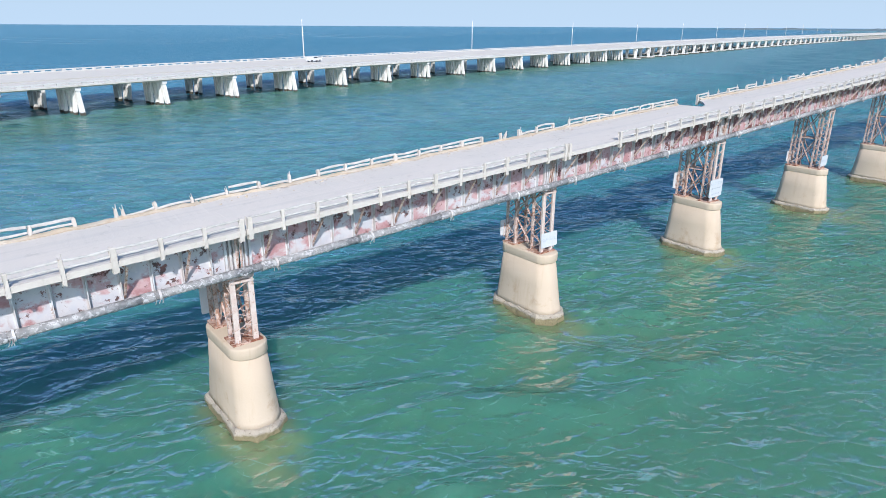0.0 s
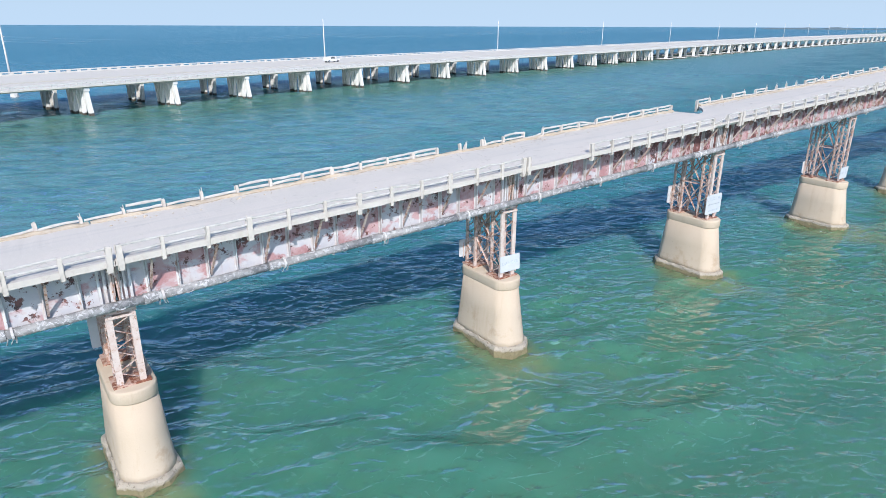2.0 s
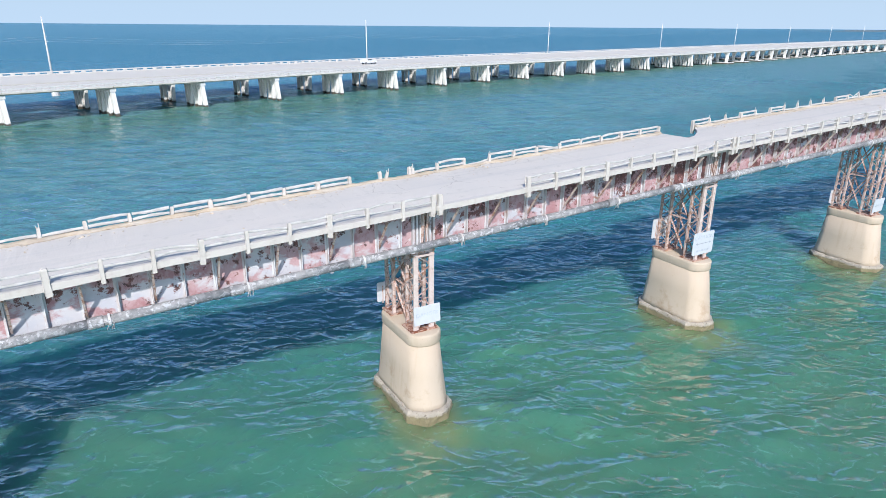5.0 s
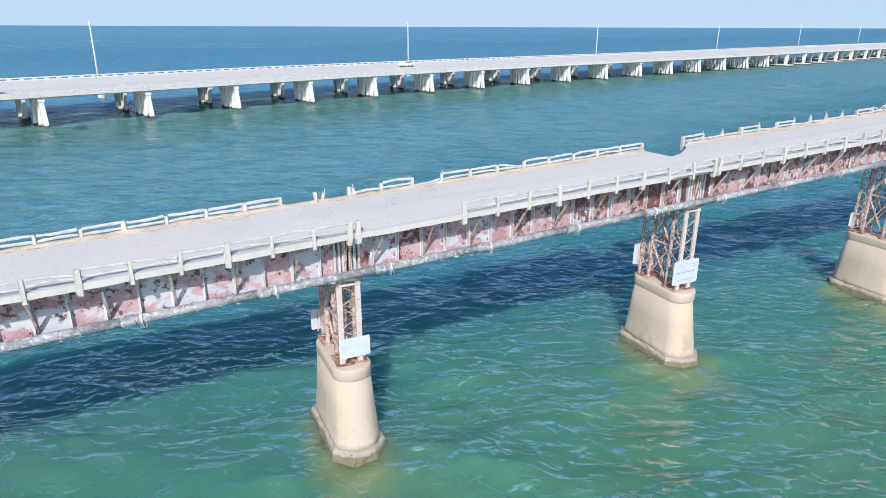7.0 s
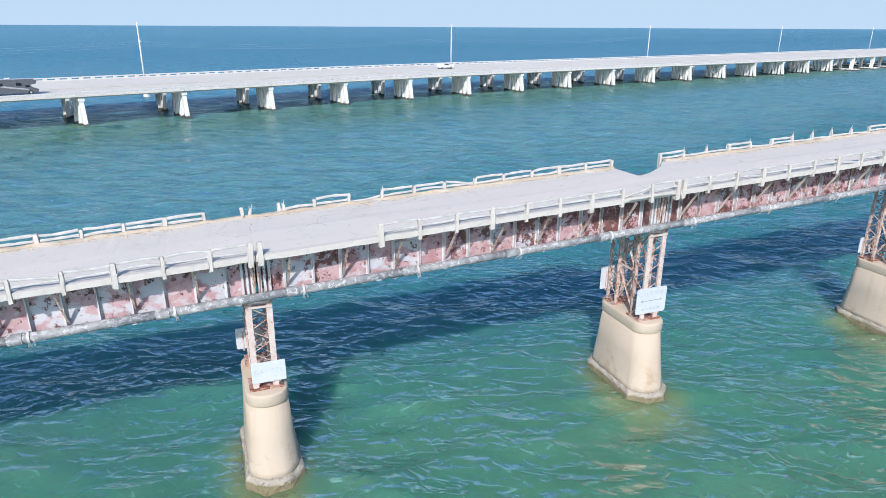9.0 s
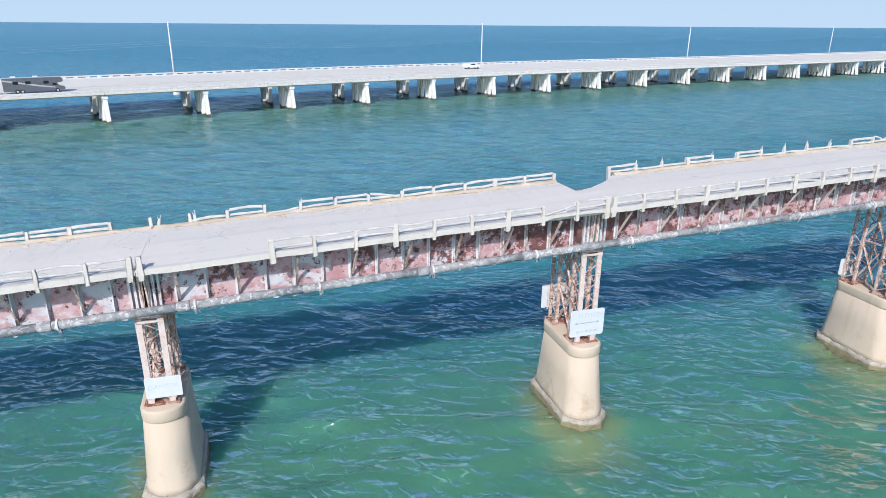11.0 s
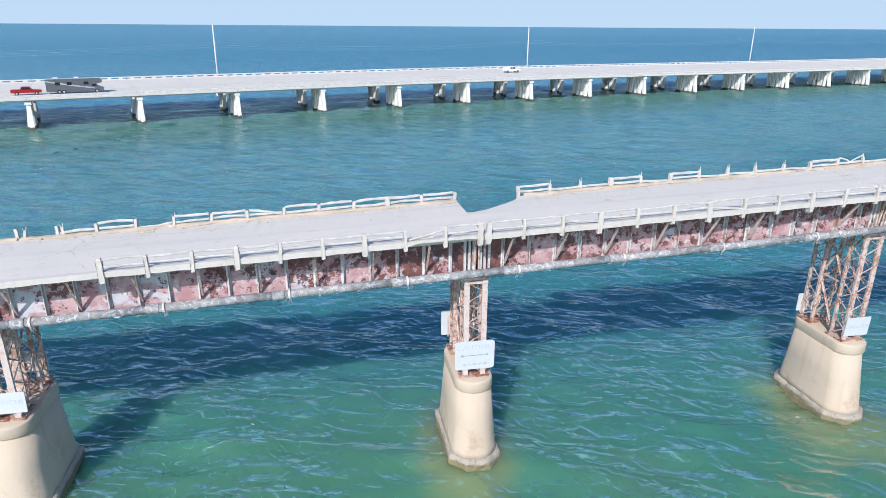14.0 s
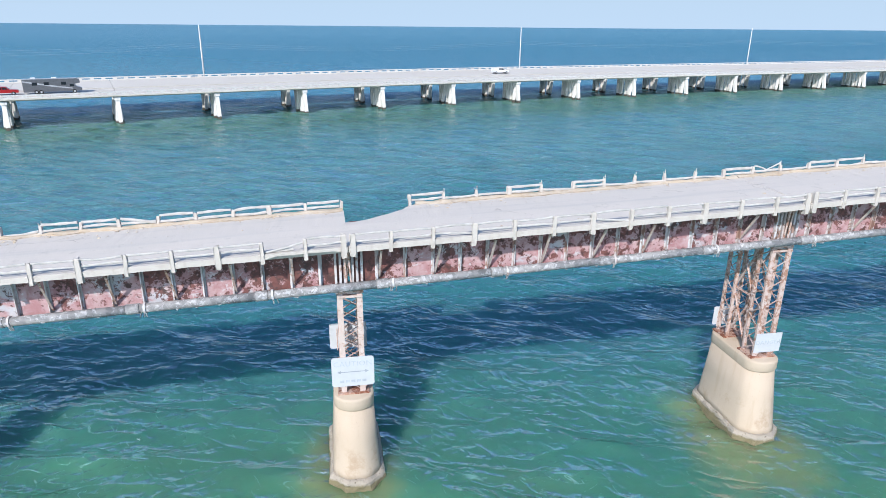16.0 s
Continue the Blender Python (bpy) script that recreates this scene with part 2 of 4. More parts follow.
def sea_material():
    a = Mat("sea_water", 0.12, spec=0.5)
    a.b.inputs["IOR"].default_value = 1.33
    x, y = a.axis(0), a.axis(1)
    off = a.math("SUBTRACT", y, a.math("MULTIPLY", x, 0.31))
    wob = a.math("MULTIPLY", a.math("SUBTRACT", a.noise(0.03, 4, 0.6), 0.5), 60.0)
    v = a.math("ADD", off, wob)
    drift = a.noise(0.02, 4, 0.6, a.scaled(0.6, 1.3, 1))
    patch = a.noise(0.06, 4, 0.55)
    c = a.mix(a.ramp(drift, 0.38, 0.62), (0.066, 0.182, 0.108), (0.046, 0.168, 0.119))
    c = a.mix(a.math("MULTIPLY", a.ramp(patch, 0.5, 0.7), 0.5), c, (0.088, 0.178, 0.105))
    # bluer past the old bridge, its navy shade partly put into the colour
    beyond = a.math("ADD", a.math("ADD", y, a.math("MULTIPLY", x, 0.11)), a.math("MULTIPLY", wob, 0.35))
    c = a.mix(a.ramp(beyond, 35.0, 60.0), c, (0.032, 0.150, 0.160))
    c = a.mix(a.ramp(v, 48.0, 95.0), c, (0.088, 0.228, 0.228))
    shoal = a.math("MULTIPLY", a.ramp(v, 120.0, 160.0), a.ramp(v, 172.0, 200.0, 1.0, 0.0))
    c = a.mix(a.math("MULTIPLY", shoal, 0.8), c, (0.085, 0.185, 0.115))
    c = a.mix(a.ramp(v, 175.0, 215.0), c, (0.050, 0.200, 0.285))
    # paler still towards the horizon, its haze put into the water colour
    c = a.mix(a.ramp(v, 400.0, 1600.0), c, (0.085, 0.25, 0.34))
    # olive reflections of the piers, painted into the water colour round the footings
    pier_reflection = None
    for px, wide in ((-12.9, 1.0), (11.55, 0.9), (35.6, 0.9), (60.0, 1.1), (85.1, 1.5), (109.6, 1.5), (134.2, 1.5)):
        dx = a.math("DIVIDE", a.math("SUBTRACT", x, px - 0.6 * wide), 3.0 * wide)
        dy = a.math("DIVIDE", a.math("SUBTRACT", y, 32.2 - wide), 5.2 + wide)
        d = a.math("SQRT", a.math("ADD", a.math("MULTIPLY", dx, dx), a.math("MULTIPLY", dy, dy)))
        pier_reflection = d if pier_reflection is None else a.math("MINIMUM", pier_reflection, d)
    pier_reflection = a.math("ADD", pier_reflection, a.math("MULTIPLY", a.math("SUBTRACT", a.noise(0.5, 4, 0.6), 0.5), 0.6))
    c = a.mix(a.math("MULTIPLY", a.ramp(pier_reflection, 0.45, 1.15, 1.0, 0.0), 0.68), c, (0.185, 0.225, 0.095))

    def turned(turn, sx_, sy_, seed):
        """Coordinates turned so that waves run across, stretched along their crests."""
        m = a.t.nodes.new("ShaderNodeMapping")
        m.vector_type = "TEXTURE"
        a.t.links.new(a.co, m.inputs[0])
        m.inputs["Rotation"].default_value = (0, 0, radians(turn))
        m.inputs["Scale"].default_value = (1 / sx_, 1 / sy_, 1.0)
        m.inputs["Location"].default_value = (seed, seed * 0.7, 0)
        return m.outputs[0]

    def sharp(scale, co, detail, power=2.0):
        """Waves with narrow crests and round troughs."""
        n = a.noise(scale, detail, 0.5, co, 0.12)
        return a.math("POWER", a.math("SUBTRACT", 1.0, a.math("ABSOLUTE", a.math("MULTIPLY", a.math("SUBTRACT", n, 0.5), 2.4)), True), power)

    m1, m2, m3 = turned(CREST, 0.42, 1.1, 3.0), turned(CREST - 36, 0.45, 1.1, 11.0), turned(CREST + 36, 0.5, 1.1, 23.0)
    gust = a.ramp(a.noise(0.05, 5, 0.62), 0.36, 0.62, 0.55, 1.2)
    far = a.ramp(v, 45.0, 110.0)
    w1, w2, w3 = sharp(0.38, m1, 2.6, 2.5), sharp(0.56, m2, 2.6, 2.5), sharp(0.70, m3, 2.6, 2.5)
    h = a.math("ADD", a.math("MULTIPLY", w1, 0.44), a.math("MULTIPLY", w2, 0.22))
    h = a.math("ADD", h, a.math("ADD", a.math("MULTIPLY", w3, 0.13), a.math("MULTIPLY", a.noise(2.2, 2, 0.5, m1), 0.02)))
    h = a.math("MULTIPLY", h, gust)
    swell = a.math("ADD", a.math("MULTIPLY", sharp(0.30, m2, 4.0), 0.4), a.math("MULTIPLY", sharp(0.55, m1, 3.0), 0.35))
    chop = a.math("MULTIPLY", sharp(0.16, m2, 5.0), a.ramp(v, 90.0, 150.0, 0.0, 0.9))
    swell = a.math("MULTIPLY", a.math("ADD", swell, chop), far)
    h = a.math("ADD", a.math("MULTIPLY", h, 1.05), swell)
    mild = a.math("ADD", a.math("MULTIPLY", h, 0.32), a.math("MULTIPLY", swell, -0.12))
    # far waves' pale crests and dark troughs, shading painted into the water colour
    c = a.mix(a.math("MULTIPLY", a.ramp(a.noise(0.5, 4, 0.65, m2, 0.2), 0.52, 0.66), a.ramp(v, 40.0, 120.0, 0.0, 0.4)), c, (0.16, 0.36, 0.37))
    trough_shade = a.math("MULTIPLY", a.ramp(a.noise(0.36, 5, 0.68, turned(CREST - 8, 0.4, 1.25, 40.0), 0.2), 0.46, 0.60), a.ramp(v, 45.0, 100.0, 0.0, 0.55))
    c = a.mix(trough_shade, c, (0.022, 0.105, 0.140))
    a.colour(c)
    # sky glints painted as pale threads along the crests, plus foam of whitecaps
    thread = lambda w_, co, sc, lo: a.math("MULTIPLY", a.ramp(w_, 0.91, 1.0), a.ramp(a.noise(sc * 2.0, 4, 0.68, co), lo, lo + 0.14))
    crest_glint_foam = a.math("MAXIMUM", thread(w1, m1, 0.6, 0.50), a.math("MAXIMUM", a.math("MULTIPLY", thread(w2, m2, 0.8, 0.52), 0.85), a.math("MULTIPLY", thread(w3, m3, 1.2, 0.53), 0.6)))
    crest_glint_foam = a.math("MULTIPLY", crest_glint_foam, a.math("MULTIPLY", gust, a.ramp(v, 55.0, 130.0, 0.5, 0.2)))
    cap = a.math("MULTIPLY", a.ramp(a.noise(0.2, 5, 0.7), 0.69, 0.72), a.ramp(a.noise(3.0, 5, 0.75, m1), 0.50, 0.60))
    crest_glint_foam = a.math("MAXIMUM", crest_glint_foam, a.math("MULTIPLY", cap, 0.75))
    glint_froth = a.t.nodes.new("ShaderNodeBsdfDiffuse")
    a.t.links.new(a.mix(cap, (0.26, 0.50, 0.48), (0.60, 0.68, 0.68)), glint_froth.inputs["Color"])
    # the lit body of the water lies under a rippled glossy surface
    b = a.b
    up = a.t.nodes.new("ShaderNodeCombineXYZ")
    up.inputs[2].default_value = 1.0
    a.t.links.new(up.outputs[0], b.inputs["Normal"])
    b.inputs["Specular IOR Level"].default_value = 0.0
    b.inputs["Roughness"].default_value = 1.0
    b.subsurface_method = "BURLEY"
    a.t.links.new(a.ramp(v, 60.0, 130.0, 1.0, 0.0), b.inputs["Subsurface Weight"])
    b.inputs["Subsurface Scale"].default_value = 2.3
    b.inputs["Subsurface Radius"].default_value = (0.5, 1.3, 1.1)

    def bumped(height):
        n = a.t.nodes.new("ShaderNodeBump")
        n.inputs["Distance"].default_value, n.inputs["Strength"].default_value = 1.0, 1.0
        a.t.links.new(height, n.inputs["Height"])
        return n.outputs[0]

    body = a.t.nodes.new("ShaderNodeMixShader")
    a.t.links.new(crest_glint_foam, body.inputs[0])
    a.t.links.new(b.outputs[0], body.inputs[1])
    a.t.links.new(glint_froth.outputs[0], body.inputs[2])
    gloss = a.t.nodes.new("ShaderNodeBsdfGlossy")
    a.t.links.new(a.math("ADD", a.math("MULTIPLY", a.ramp(a.math("ADD", x, y), 180.0, 700.0), 0.3), 0.10), gloss.inputs["Roughness"])
    a.t.links.new(bumped(mild), gloss.inputs["Normal"])
    fresnel = a.t.nodes.new("ShaderNodeFresnel")
    fresnel.inputs["IOR"].default_value = 1.54
    a.t.links.new(bumped(h), fresnel.inputs["Normal"])
    sheen = a.t.nodes.new("ShaderNodeMixShader")
    a.t.links.new(a.math("MULTIPLY", a.math("MINIMUM", fresnel.outputs[0], a.ramp(v, 50.0, 140.0, 0.44, 0.85)), a.ramp(v, 150.0, 600.0, 1.0, 0.6)), sheen.inputs[0])
    a.t.links.new(body.outputs[0], sheen.inputs[1])
    a.t.links.new(gloss.outputs[0], sheen.inputs[2])
    a.t.links.new(sheen.outputs[0], a.t.nodes["Material Output"].inputs["Surface"])
    return a.m


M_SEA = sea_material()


# ---- geometry helpers ----
class Shape:
    """Collects vertices and faces of one mesh."""

    def __init__(self):
        self.v, self.f = [], []

    def add(self, verts, faces):
        o = len(self.v)
        self.v += [tuple(p) for p in verts]
        self.f += [tuple(i + o for i in f) for f in faces]
        return self

    def box(self, x0, x1, y0, y1, z0, z1, shear=0.0):
        p = [(x, y, z + shear * x) for x in (x0, x1) for y in (y0, y1) for z in (z0, z1)]
        return self.add(p, [(0, 1, 3, 2), (4, 6, 7, 5), (0, 4, 5, 1), (2, 3, 7, 6), (0, 2, 6, 4), (1, 5, 7, 3)])

    def rings(self, rings, cap=True):
        n = len(rings[0])
        faces = [(k * n + i, k * n + (i + 1) % n, (k + 1) * n + (i + 1) % n, (k + 1) * n + i) for k in range(len(rings) - 1) for i in range(n)]
        if cap:
            faces += [tuple(reversed(range(n))), tuple((len(rings) - 1) * n + i for i in range(n))]
        return self.add([p for r in rings for p in r], faces)

    def tube(self, p, q, r, n=10, r2=None):
        p, q = Vector(p), Vector(q)
        d = (q - p).to_track_quat("Z", "Y")
        ring = lambda c, rr: [c + d @ Vector((rr * math.cos(a), rr * math.sin(a), 0)) for a in (2 * math.pi * i / n for i in range(n))]
        return self.rings([ring(p, r), ring(q, r if r2 is None else r2)])

    def mesh(self, name, mat=None, smooth=False):
        me = bpy.data.meshes.new(name)
        me.from_pydata(self.v, [], self.f)
        me.update()
        if smooth:
            me.polygons.foreach_set("use_smooth", [True] * len(me.polygons))
        if mat:
            me.materials.append(mat)
        return me


def part(name, me, parent, m=None, label=""):
    ob = new(name, me)
    ob.parent = parent
    if m is not None:
        ob.matrix_basis = m
    if label:
        ob["label"] = label
    return ob


def thing(name, m, label, category, group="", kind=""):
    ob = new(name)
    ob.matrix_basis = m
    return tagged(ob, label, category, group, kind)


def chamfered(sx, sy, sz, c):
    """A box round the origin, with its edges cut by c."""
    bm = bmesh.new()
    bmesh.ops.create_cube(bm, size=1.0)
    bmesh.ops.scale(bm, vec=(sx, sy, sz), verts=bm.verts)
    bmesh.ops.bevel(bm, geom=bm.edges[:], offset=c, segments=1, affect="EDGES")
    return bm


def bm_mesh(bm, name, mat):
    me = bpy.data.meshes.new(name)
    bm.to_mesh(me)
    bm.free()
    me.materials.append(mat)
    return me


UNIT_BARS = {}


def bar_mesh(mat, kind="flat"):
    """A bar of unit length along z and unit width, shared by all bars of one material: an angle section or a plain one."""
    key = (mat.name, kind)
    if key not in UNIT_BARS:
        s = Shape()
        if kind == "angle":
            s.box(-0.5, 0.5, -0.5, -0.34, 0, 1).box(-0.5, -0.34, -0.338, 0.5, 0, 1)
        else:
            s.box(-0.5, 0.5, -0.5, 0.5, 0, 1)
        UNIT_BARS[key] = s.mesh("bar", mat)
    return UNIT_BARS[key]


def bar(name, p, q, w, d, mat, parent, kind="flat", label="", up="Y"):
    """A bar from p to q, w by d thick."""
    p, q = Vector(p), Vector(q)
    turn = (q - p).to_track_quat("Z", up)
    m = Matrix.LocRotScale(p, turn, (w, d, (q - p).length))
    return part(name, bar_mesh(mat, kind), parent, m, label)


# ---- sea ----
def spread(lo, hi, step, calm, far, back):
    """Grid lines: close from lo to hi, wider out to calm, then ever wider out to far. back: whether the wider part lies on both sides."""
    up, d, a = [], step, hi
    while a < far:
        d = d * 1.03 if d < 2.0 else (d if a < calm else d * 1.28)
        a += d
        up.append(min(a, far + 900))
    down, d, a = [], step, lo
    while a > -far:
        d = d * 1.03 if back and d < 2.0 else (d if back and a > lo - (calm - hi) * 0.4 else d * 1.28)
        a -= d
        down.append(max(a, -far - 900))
    return np.array(sorted(set(down + list(np.arange(lo, hi + step, step)) + up)))


def build_sea():
    xs, ys = spread(-18, 118, 0.48, 330, 6000, True), spread(18, 80, 0.42, 275, 6000, False)
    gx, gy = np.meshgrid(xs, ys, indexing="ij")
    rng = np.random.default_rng(4)
    h, ox, oy = np.zeros_like(gx), np.zeros_like(gx), np.zeros_like(gx)
    fade = lambda t, a, b: np.clip((t - a) / (b - a), 0, 1)
    room = fade(gx, -70, -40) * fade(-gx, -380, -300) * fade(gy, 4, 14) * fade(-gy, -300, -240)
    fine = fade(gx, -24, -16) * fade(-gx, -165, -125) * fade(-gy, -125, -85)
    for k in range(84):
        small = k % 3 > 0
        wl = 1.8 * (3.4 / 1.8) ** rng.random() if small else 3.4 * 3.2 ** rng.random()
        ang = rng.normal(math.radians(70), 0.42)
        q = 2 * math.pi / wl
        ph = q * (gx * math.cos(ang) + gy * math.sin(ang)) + rng.uniform(0, 6.28)
        amp = (0.0040 if small else 0.0044) * wl * (fine if small else room)
        h += amp * np.sin(ph)
        ox += 1.8 * amp * math.cos(ang) * np.cos(ph)
        oy += 1.8 * amp * math.sin(ang) * np.cos(ph)
    n, m = gx.shape
    me = bpy.data.meshes.new("water")
    idx = np.arange(n * m).reshape(n, m)
    q = np.stack([idx[:-1, :-1], idx[1:, :-1], idx[1:, 1:], idx[:-1, 1:]], -1).reshape(-1, 4)
    me.from_pydata(np.stack([gx + ox, gy + oy, h], -1).reshape(-1, 3).tolist(), [], q.tolist())
    me.polygons.foreach_set("use_smooth", [True] * len(me.polygons))
    me.calc_loop_triangles()
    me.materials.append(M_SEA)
    tagged(new("water", me), "choppy blue-green shallow sea water with pale ripples", "water", kind="structure")


build_sea()

# ---- the old bridge ----
SLOPE, SPAN, MID = 0.0455, 24.4, 33.4
PIERS = [-12.9, 11.55, 35.6, 60.0, 85.1, 109.6, 134.2, 158.8, 183.2]
low = lambda x: 11.25 + SLOPE * x          # underside of the deck's edge
CAP = 5.3


def oval(a, y0, y1, z, n=9, cx=0.0):
    """A ring with straight sides and rounded ends."""
    out = []
    r = a * 0.85
    for i in range(n):
        t = math.pi * i / (n - 1)
        out.append((cx + a * math.cos(t), y1 - r + r * math.sin(t), z))
    for i in range(n):
        t = math.pi + math.pi * i / (n - 1)
        out.append((cx + a * math.cos(t), y0 + r + r * math.sin(t), z))
    return out


def octagon(a, h0, h1, c, z):
    return [(a, h1 - c, z), (a - c, h1, z), (-a + c, h1, z), (-a, h1 - c, z), (-a, h0 + c, z), (-a + c, h0, z), (a - c, h0, z), (a, h0 + c, z)]


def faceted(a, h0, h1, c, z, b=0.2):
    """An eight-sided ring with each corner cut a little more."""
    ring, out = octagon(a, h0, h1, c, z), []
    for i, p in enumerate(ring):
        for q in (ring[i - 1], ring[(i + 1) % 8]):
            d = Vector(q) - Vector(p)
            out.append(tuple(Vector(p) + d.normalized() * b))
    return out


def pier_meshes():
    foot = Shape()
    rows = []
    for k, (g, z) in enumerate(((0.10, -3.0), (0.06, -0.3), (0.02, 0.08), (0.0, 0.28), (-0.03, 0.46), (-0.13, 0.58), (-0.34, 0.64))):
        ring = octagon(1.56 + g, -3.74 - g, 2.92 + g, 0.92, z)
        fine_ring = []
        for i, p in enumerate(ring):
            q = Vector(ring[(i + 1) % 8])
            n = 22 if i in (3, 7) else 7
            fine_ring += [Vector(p).lerp(q, j / n) for j in range(n)]
        rows.append([v + Vector((noise.noise(v * 1.3 + Vector((k * 0.3, 0, 0))) * 0.07 + noise.noise(v * 4.1) * 0.05, noise.noise(v * 1.7 + Vector((7, 0, k * 0.4))) * 0.09 + noise.noise(v * 5.0) * 0.05, (noise.noise(v * 2.2) * 0.10 if 0 < k < 6 else 0.0))) for v in fine_ring])
    foot.rings(rows)
    sh = Shape().rings([faceted(1.36, -3.48, 2.64, 0.76, 0.52), faceted(1.31, -3.37, 2.56, 0.74, 0.9), faceted(1.19, -3.08, 2.36, 0.69, 2.7), faceted(1.08, -2.76, 2.14, 0.64, 4.64)])
    cap = Shape().rings([oval(1.05, -2.75, 2.13, 4.58, 13), oval(1.08, -2.82, 2.17, 4.60, 13), oval(1.11, -2.86, 2.21, 4.66, 13), oval(1.11, -2.86, 2.21, CAP - 0.13, 13), oval(1.10, -2.85, 2.20, CAP - 0.07, 13), oval(1.07, -2.82, 2.17, CAP - 0.02, 13), oval(1.02, -2.76, 2.12, CAP, 13)])
    return foot.mesh("footing", M_FOOT), sh.mesh("shaft", M_PIER, True), cap.mesh("cap", M_PIER, True)


FOOT, SHAFT, PCAP = pier_meshes()


def pier(x):
    p = thing("bridge_pier", pose(x, MID, 0), "cream weathered concrete pier with rounded ends standing in the sea", "bridge pier", "piers of the old bridge")
    part("footing", FOOT, p, label="rough octagonal footing with a dark tide band")
    part("shaft", SHAFT, p)
    part("cap", PCAP, p)
    return p


for px in PIERS:
    pier(px)


def tower(x):
    """Steel trestle of two laced box columns, tied by crossed braces."""
    top = low(x) - 2.42 + (0.45 if x > 135 else 0.0)
    t = thing("steel_trestle", pose(x, MID, CAP), "rusty pink-painted steel trestle of two laced columns on a concrete pier", "steel trestle", "trestles of the old bridge")
    h = top - CAP
    hx = 0.64
    for y0, y1 in ((-2.02, -1.04), (0.78, 1.72)):
        part("base_plate", Shape().box(-0.86, 0.86, y0 - 0.18, y1 + 0.18, 0.0, 0.1).mesh("base_plate", M_RUSTBED), t)
        part("head_plate", Shape().box(-0.72, 0.72, y0 - 0.05, y1 + 0.05, h - 0.28, h - 0.02).mesh("head_plate", M_STEEL), t)
        for sx in (-1, 1):
            for y, sy in ((y0, -1), (y1, 1)):
                front = y0 < 0 and sy < 0
                wide = 0.30 if front else 0.21
                bar("post", (sx * (hx - wide / 2 + 0.02), y, 0.1), (sx * (hx - wide / 2 + 0.02), y, h - 0.28), wide, 0.14, M_FRAME if front and x < 70 else M_STEEL, t, "flat", up="Y")
        if y0 < 0:
            bar("top_beam", (-hx - 0.02, y0 - 0.01, h - 0.42), (hx + 0.02, y0 - 0.01, h - 0.42), 0.24, 0.12, M_FRAME if x < 70 else M_STEEL, t, up="Y")
        n = max(4, round((h - 0.5) / 0.62))
        dz = (h - 0.6) / n
        for k in range(n):
            za, zb = 0.2 + k * dz, 0.2 + (k + 1) * dz
            s = 1 if k % 2 else -1
            for y in (y0 - 0.03, y1 + 0.03):
                bar("lacing_bar", (-s * hx * 0.85, y, za), (s * hx * 0.85, y, zb), 0.075, 0.03, M_STEEL, t)
            for sx in (-1, 1):
                ya, yb = (y0, y1) if s > 0 else (y1, y0)
                bar("lacing_bar", (sx * (hx + 0.02), ya, za), (sx * (hx + 0.02), yb, zb), 0.03, 0.07, M_STEEL, t, up="Y")
    panels = 2 if h > 4.6 else 1
    for sx in (-1, 1):
        for k in range(panels):
            za, zb = 0.25 + k * (h - 0.7) / panels, 0.25 + (k + 1) * (h - 0.7) / panels
            bar("cross_brace", (sx * 0.5, -1.0, za), (sx * 0.5, 0.95, zb), 0.11, 0.09, M_STEEL, t, "angle")
            bar("cross_brace", (sx * 0.42, 0.95, za), (sx * 0.42, -1.0, zb), 0.11, 0.09, M_STEEL, t, "angle")
            bar("tie", (sx * 0.5, -0.98, zb), (sx * 0.5, 0.9, zb), 0.1, 0.1, M_STEEL, t, "angle")
    return t


for px in PIERS:
    tower(px)

# ---- spans ----
PANELS = 17
STEP = SPAN / PANELS
SH = SLOPE
WEB = Shape().box(0.0, STEP - 0.03, -0.012, 0.012, -2.28, -0.06, SH).mesh("web_panel", M_PLATE)
STIFF = Shape().box(-0.10, 0.10, -0.04, -0.014, -2.26, -0.07).box(-0.02, 0.02, -0.25, -0.041, -2.26, -0.07).mesh("stiffener", M_STIFF)
ENDST = Shape().box(-0.06, 0.06, -0.2, -0.014, -2.27, -0.07).mesh("end_stiffener", M_STIFF)


def worn_post(sx, sy, sz, seed, broken=0.0):
    """A concrete post with chipped corners; broken: how far its top is split away, showing a bar."""
    rnd = random.Random(seed)
    levels = [-sz / 2, -sz / 4, 0.0, sz / 4, sz / 2 - 0.06, sz / 2]
    rings = []
    for k, z in enumerate(levels):
        g = 1.0 - (0.25 if k == len(levels) - 1 else 0.0) - (broken * 0.5 * max(0, k - 2) / 3)
        ring = []
        for cx, cy in ((1, -1), (1, 1), (-1, 1), (-1, -1)):
            for ax, ay in (((0.84, 1) if cx * cy > 0 else (1, 0.84)), ((1, 0.84) if cx * cy > 0 else (0.84, 1))):
                chip = 1 - rnd.random() ** 3 * 0.3
                ring.append((cx * ax * sx / 2 * g * chip, cy * ay * sy / 2 * g * chip, z + rnd.uniform(-0.03, 0.03) * (1 + 3 * broken)))
        rings.append(ring)
    s = Shape().rings(rings)
    if broken:
        s.tube((0.03, 0, sz / 2 - 0.1), (0.06 * rnd.uniform(-1, 1), 0.05, sz / 2 + 0.22), 0.022, 5)
        s.tube((-0.05, 0.02, sz / 2 - 0.1), (-0.1, -0.03, sz / 2 + 0.12), 0.02, 5)
    return s


POSTS = [worn_post(0.2, 0.24, 1.06, k).mesh("rail_post", M_EDGE) for k in range(6)]
WIDES = [worn_post(0.29, 0.27, 1.2, 20 + k).mesh("wide_post", M_EDGE) for k in range(4)]
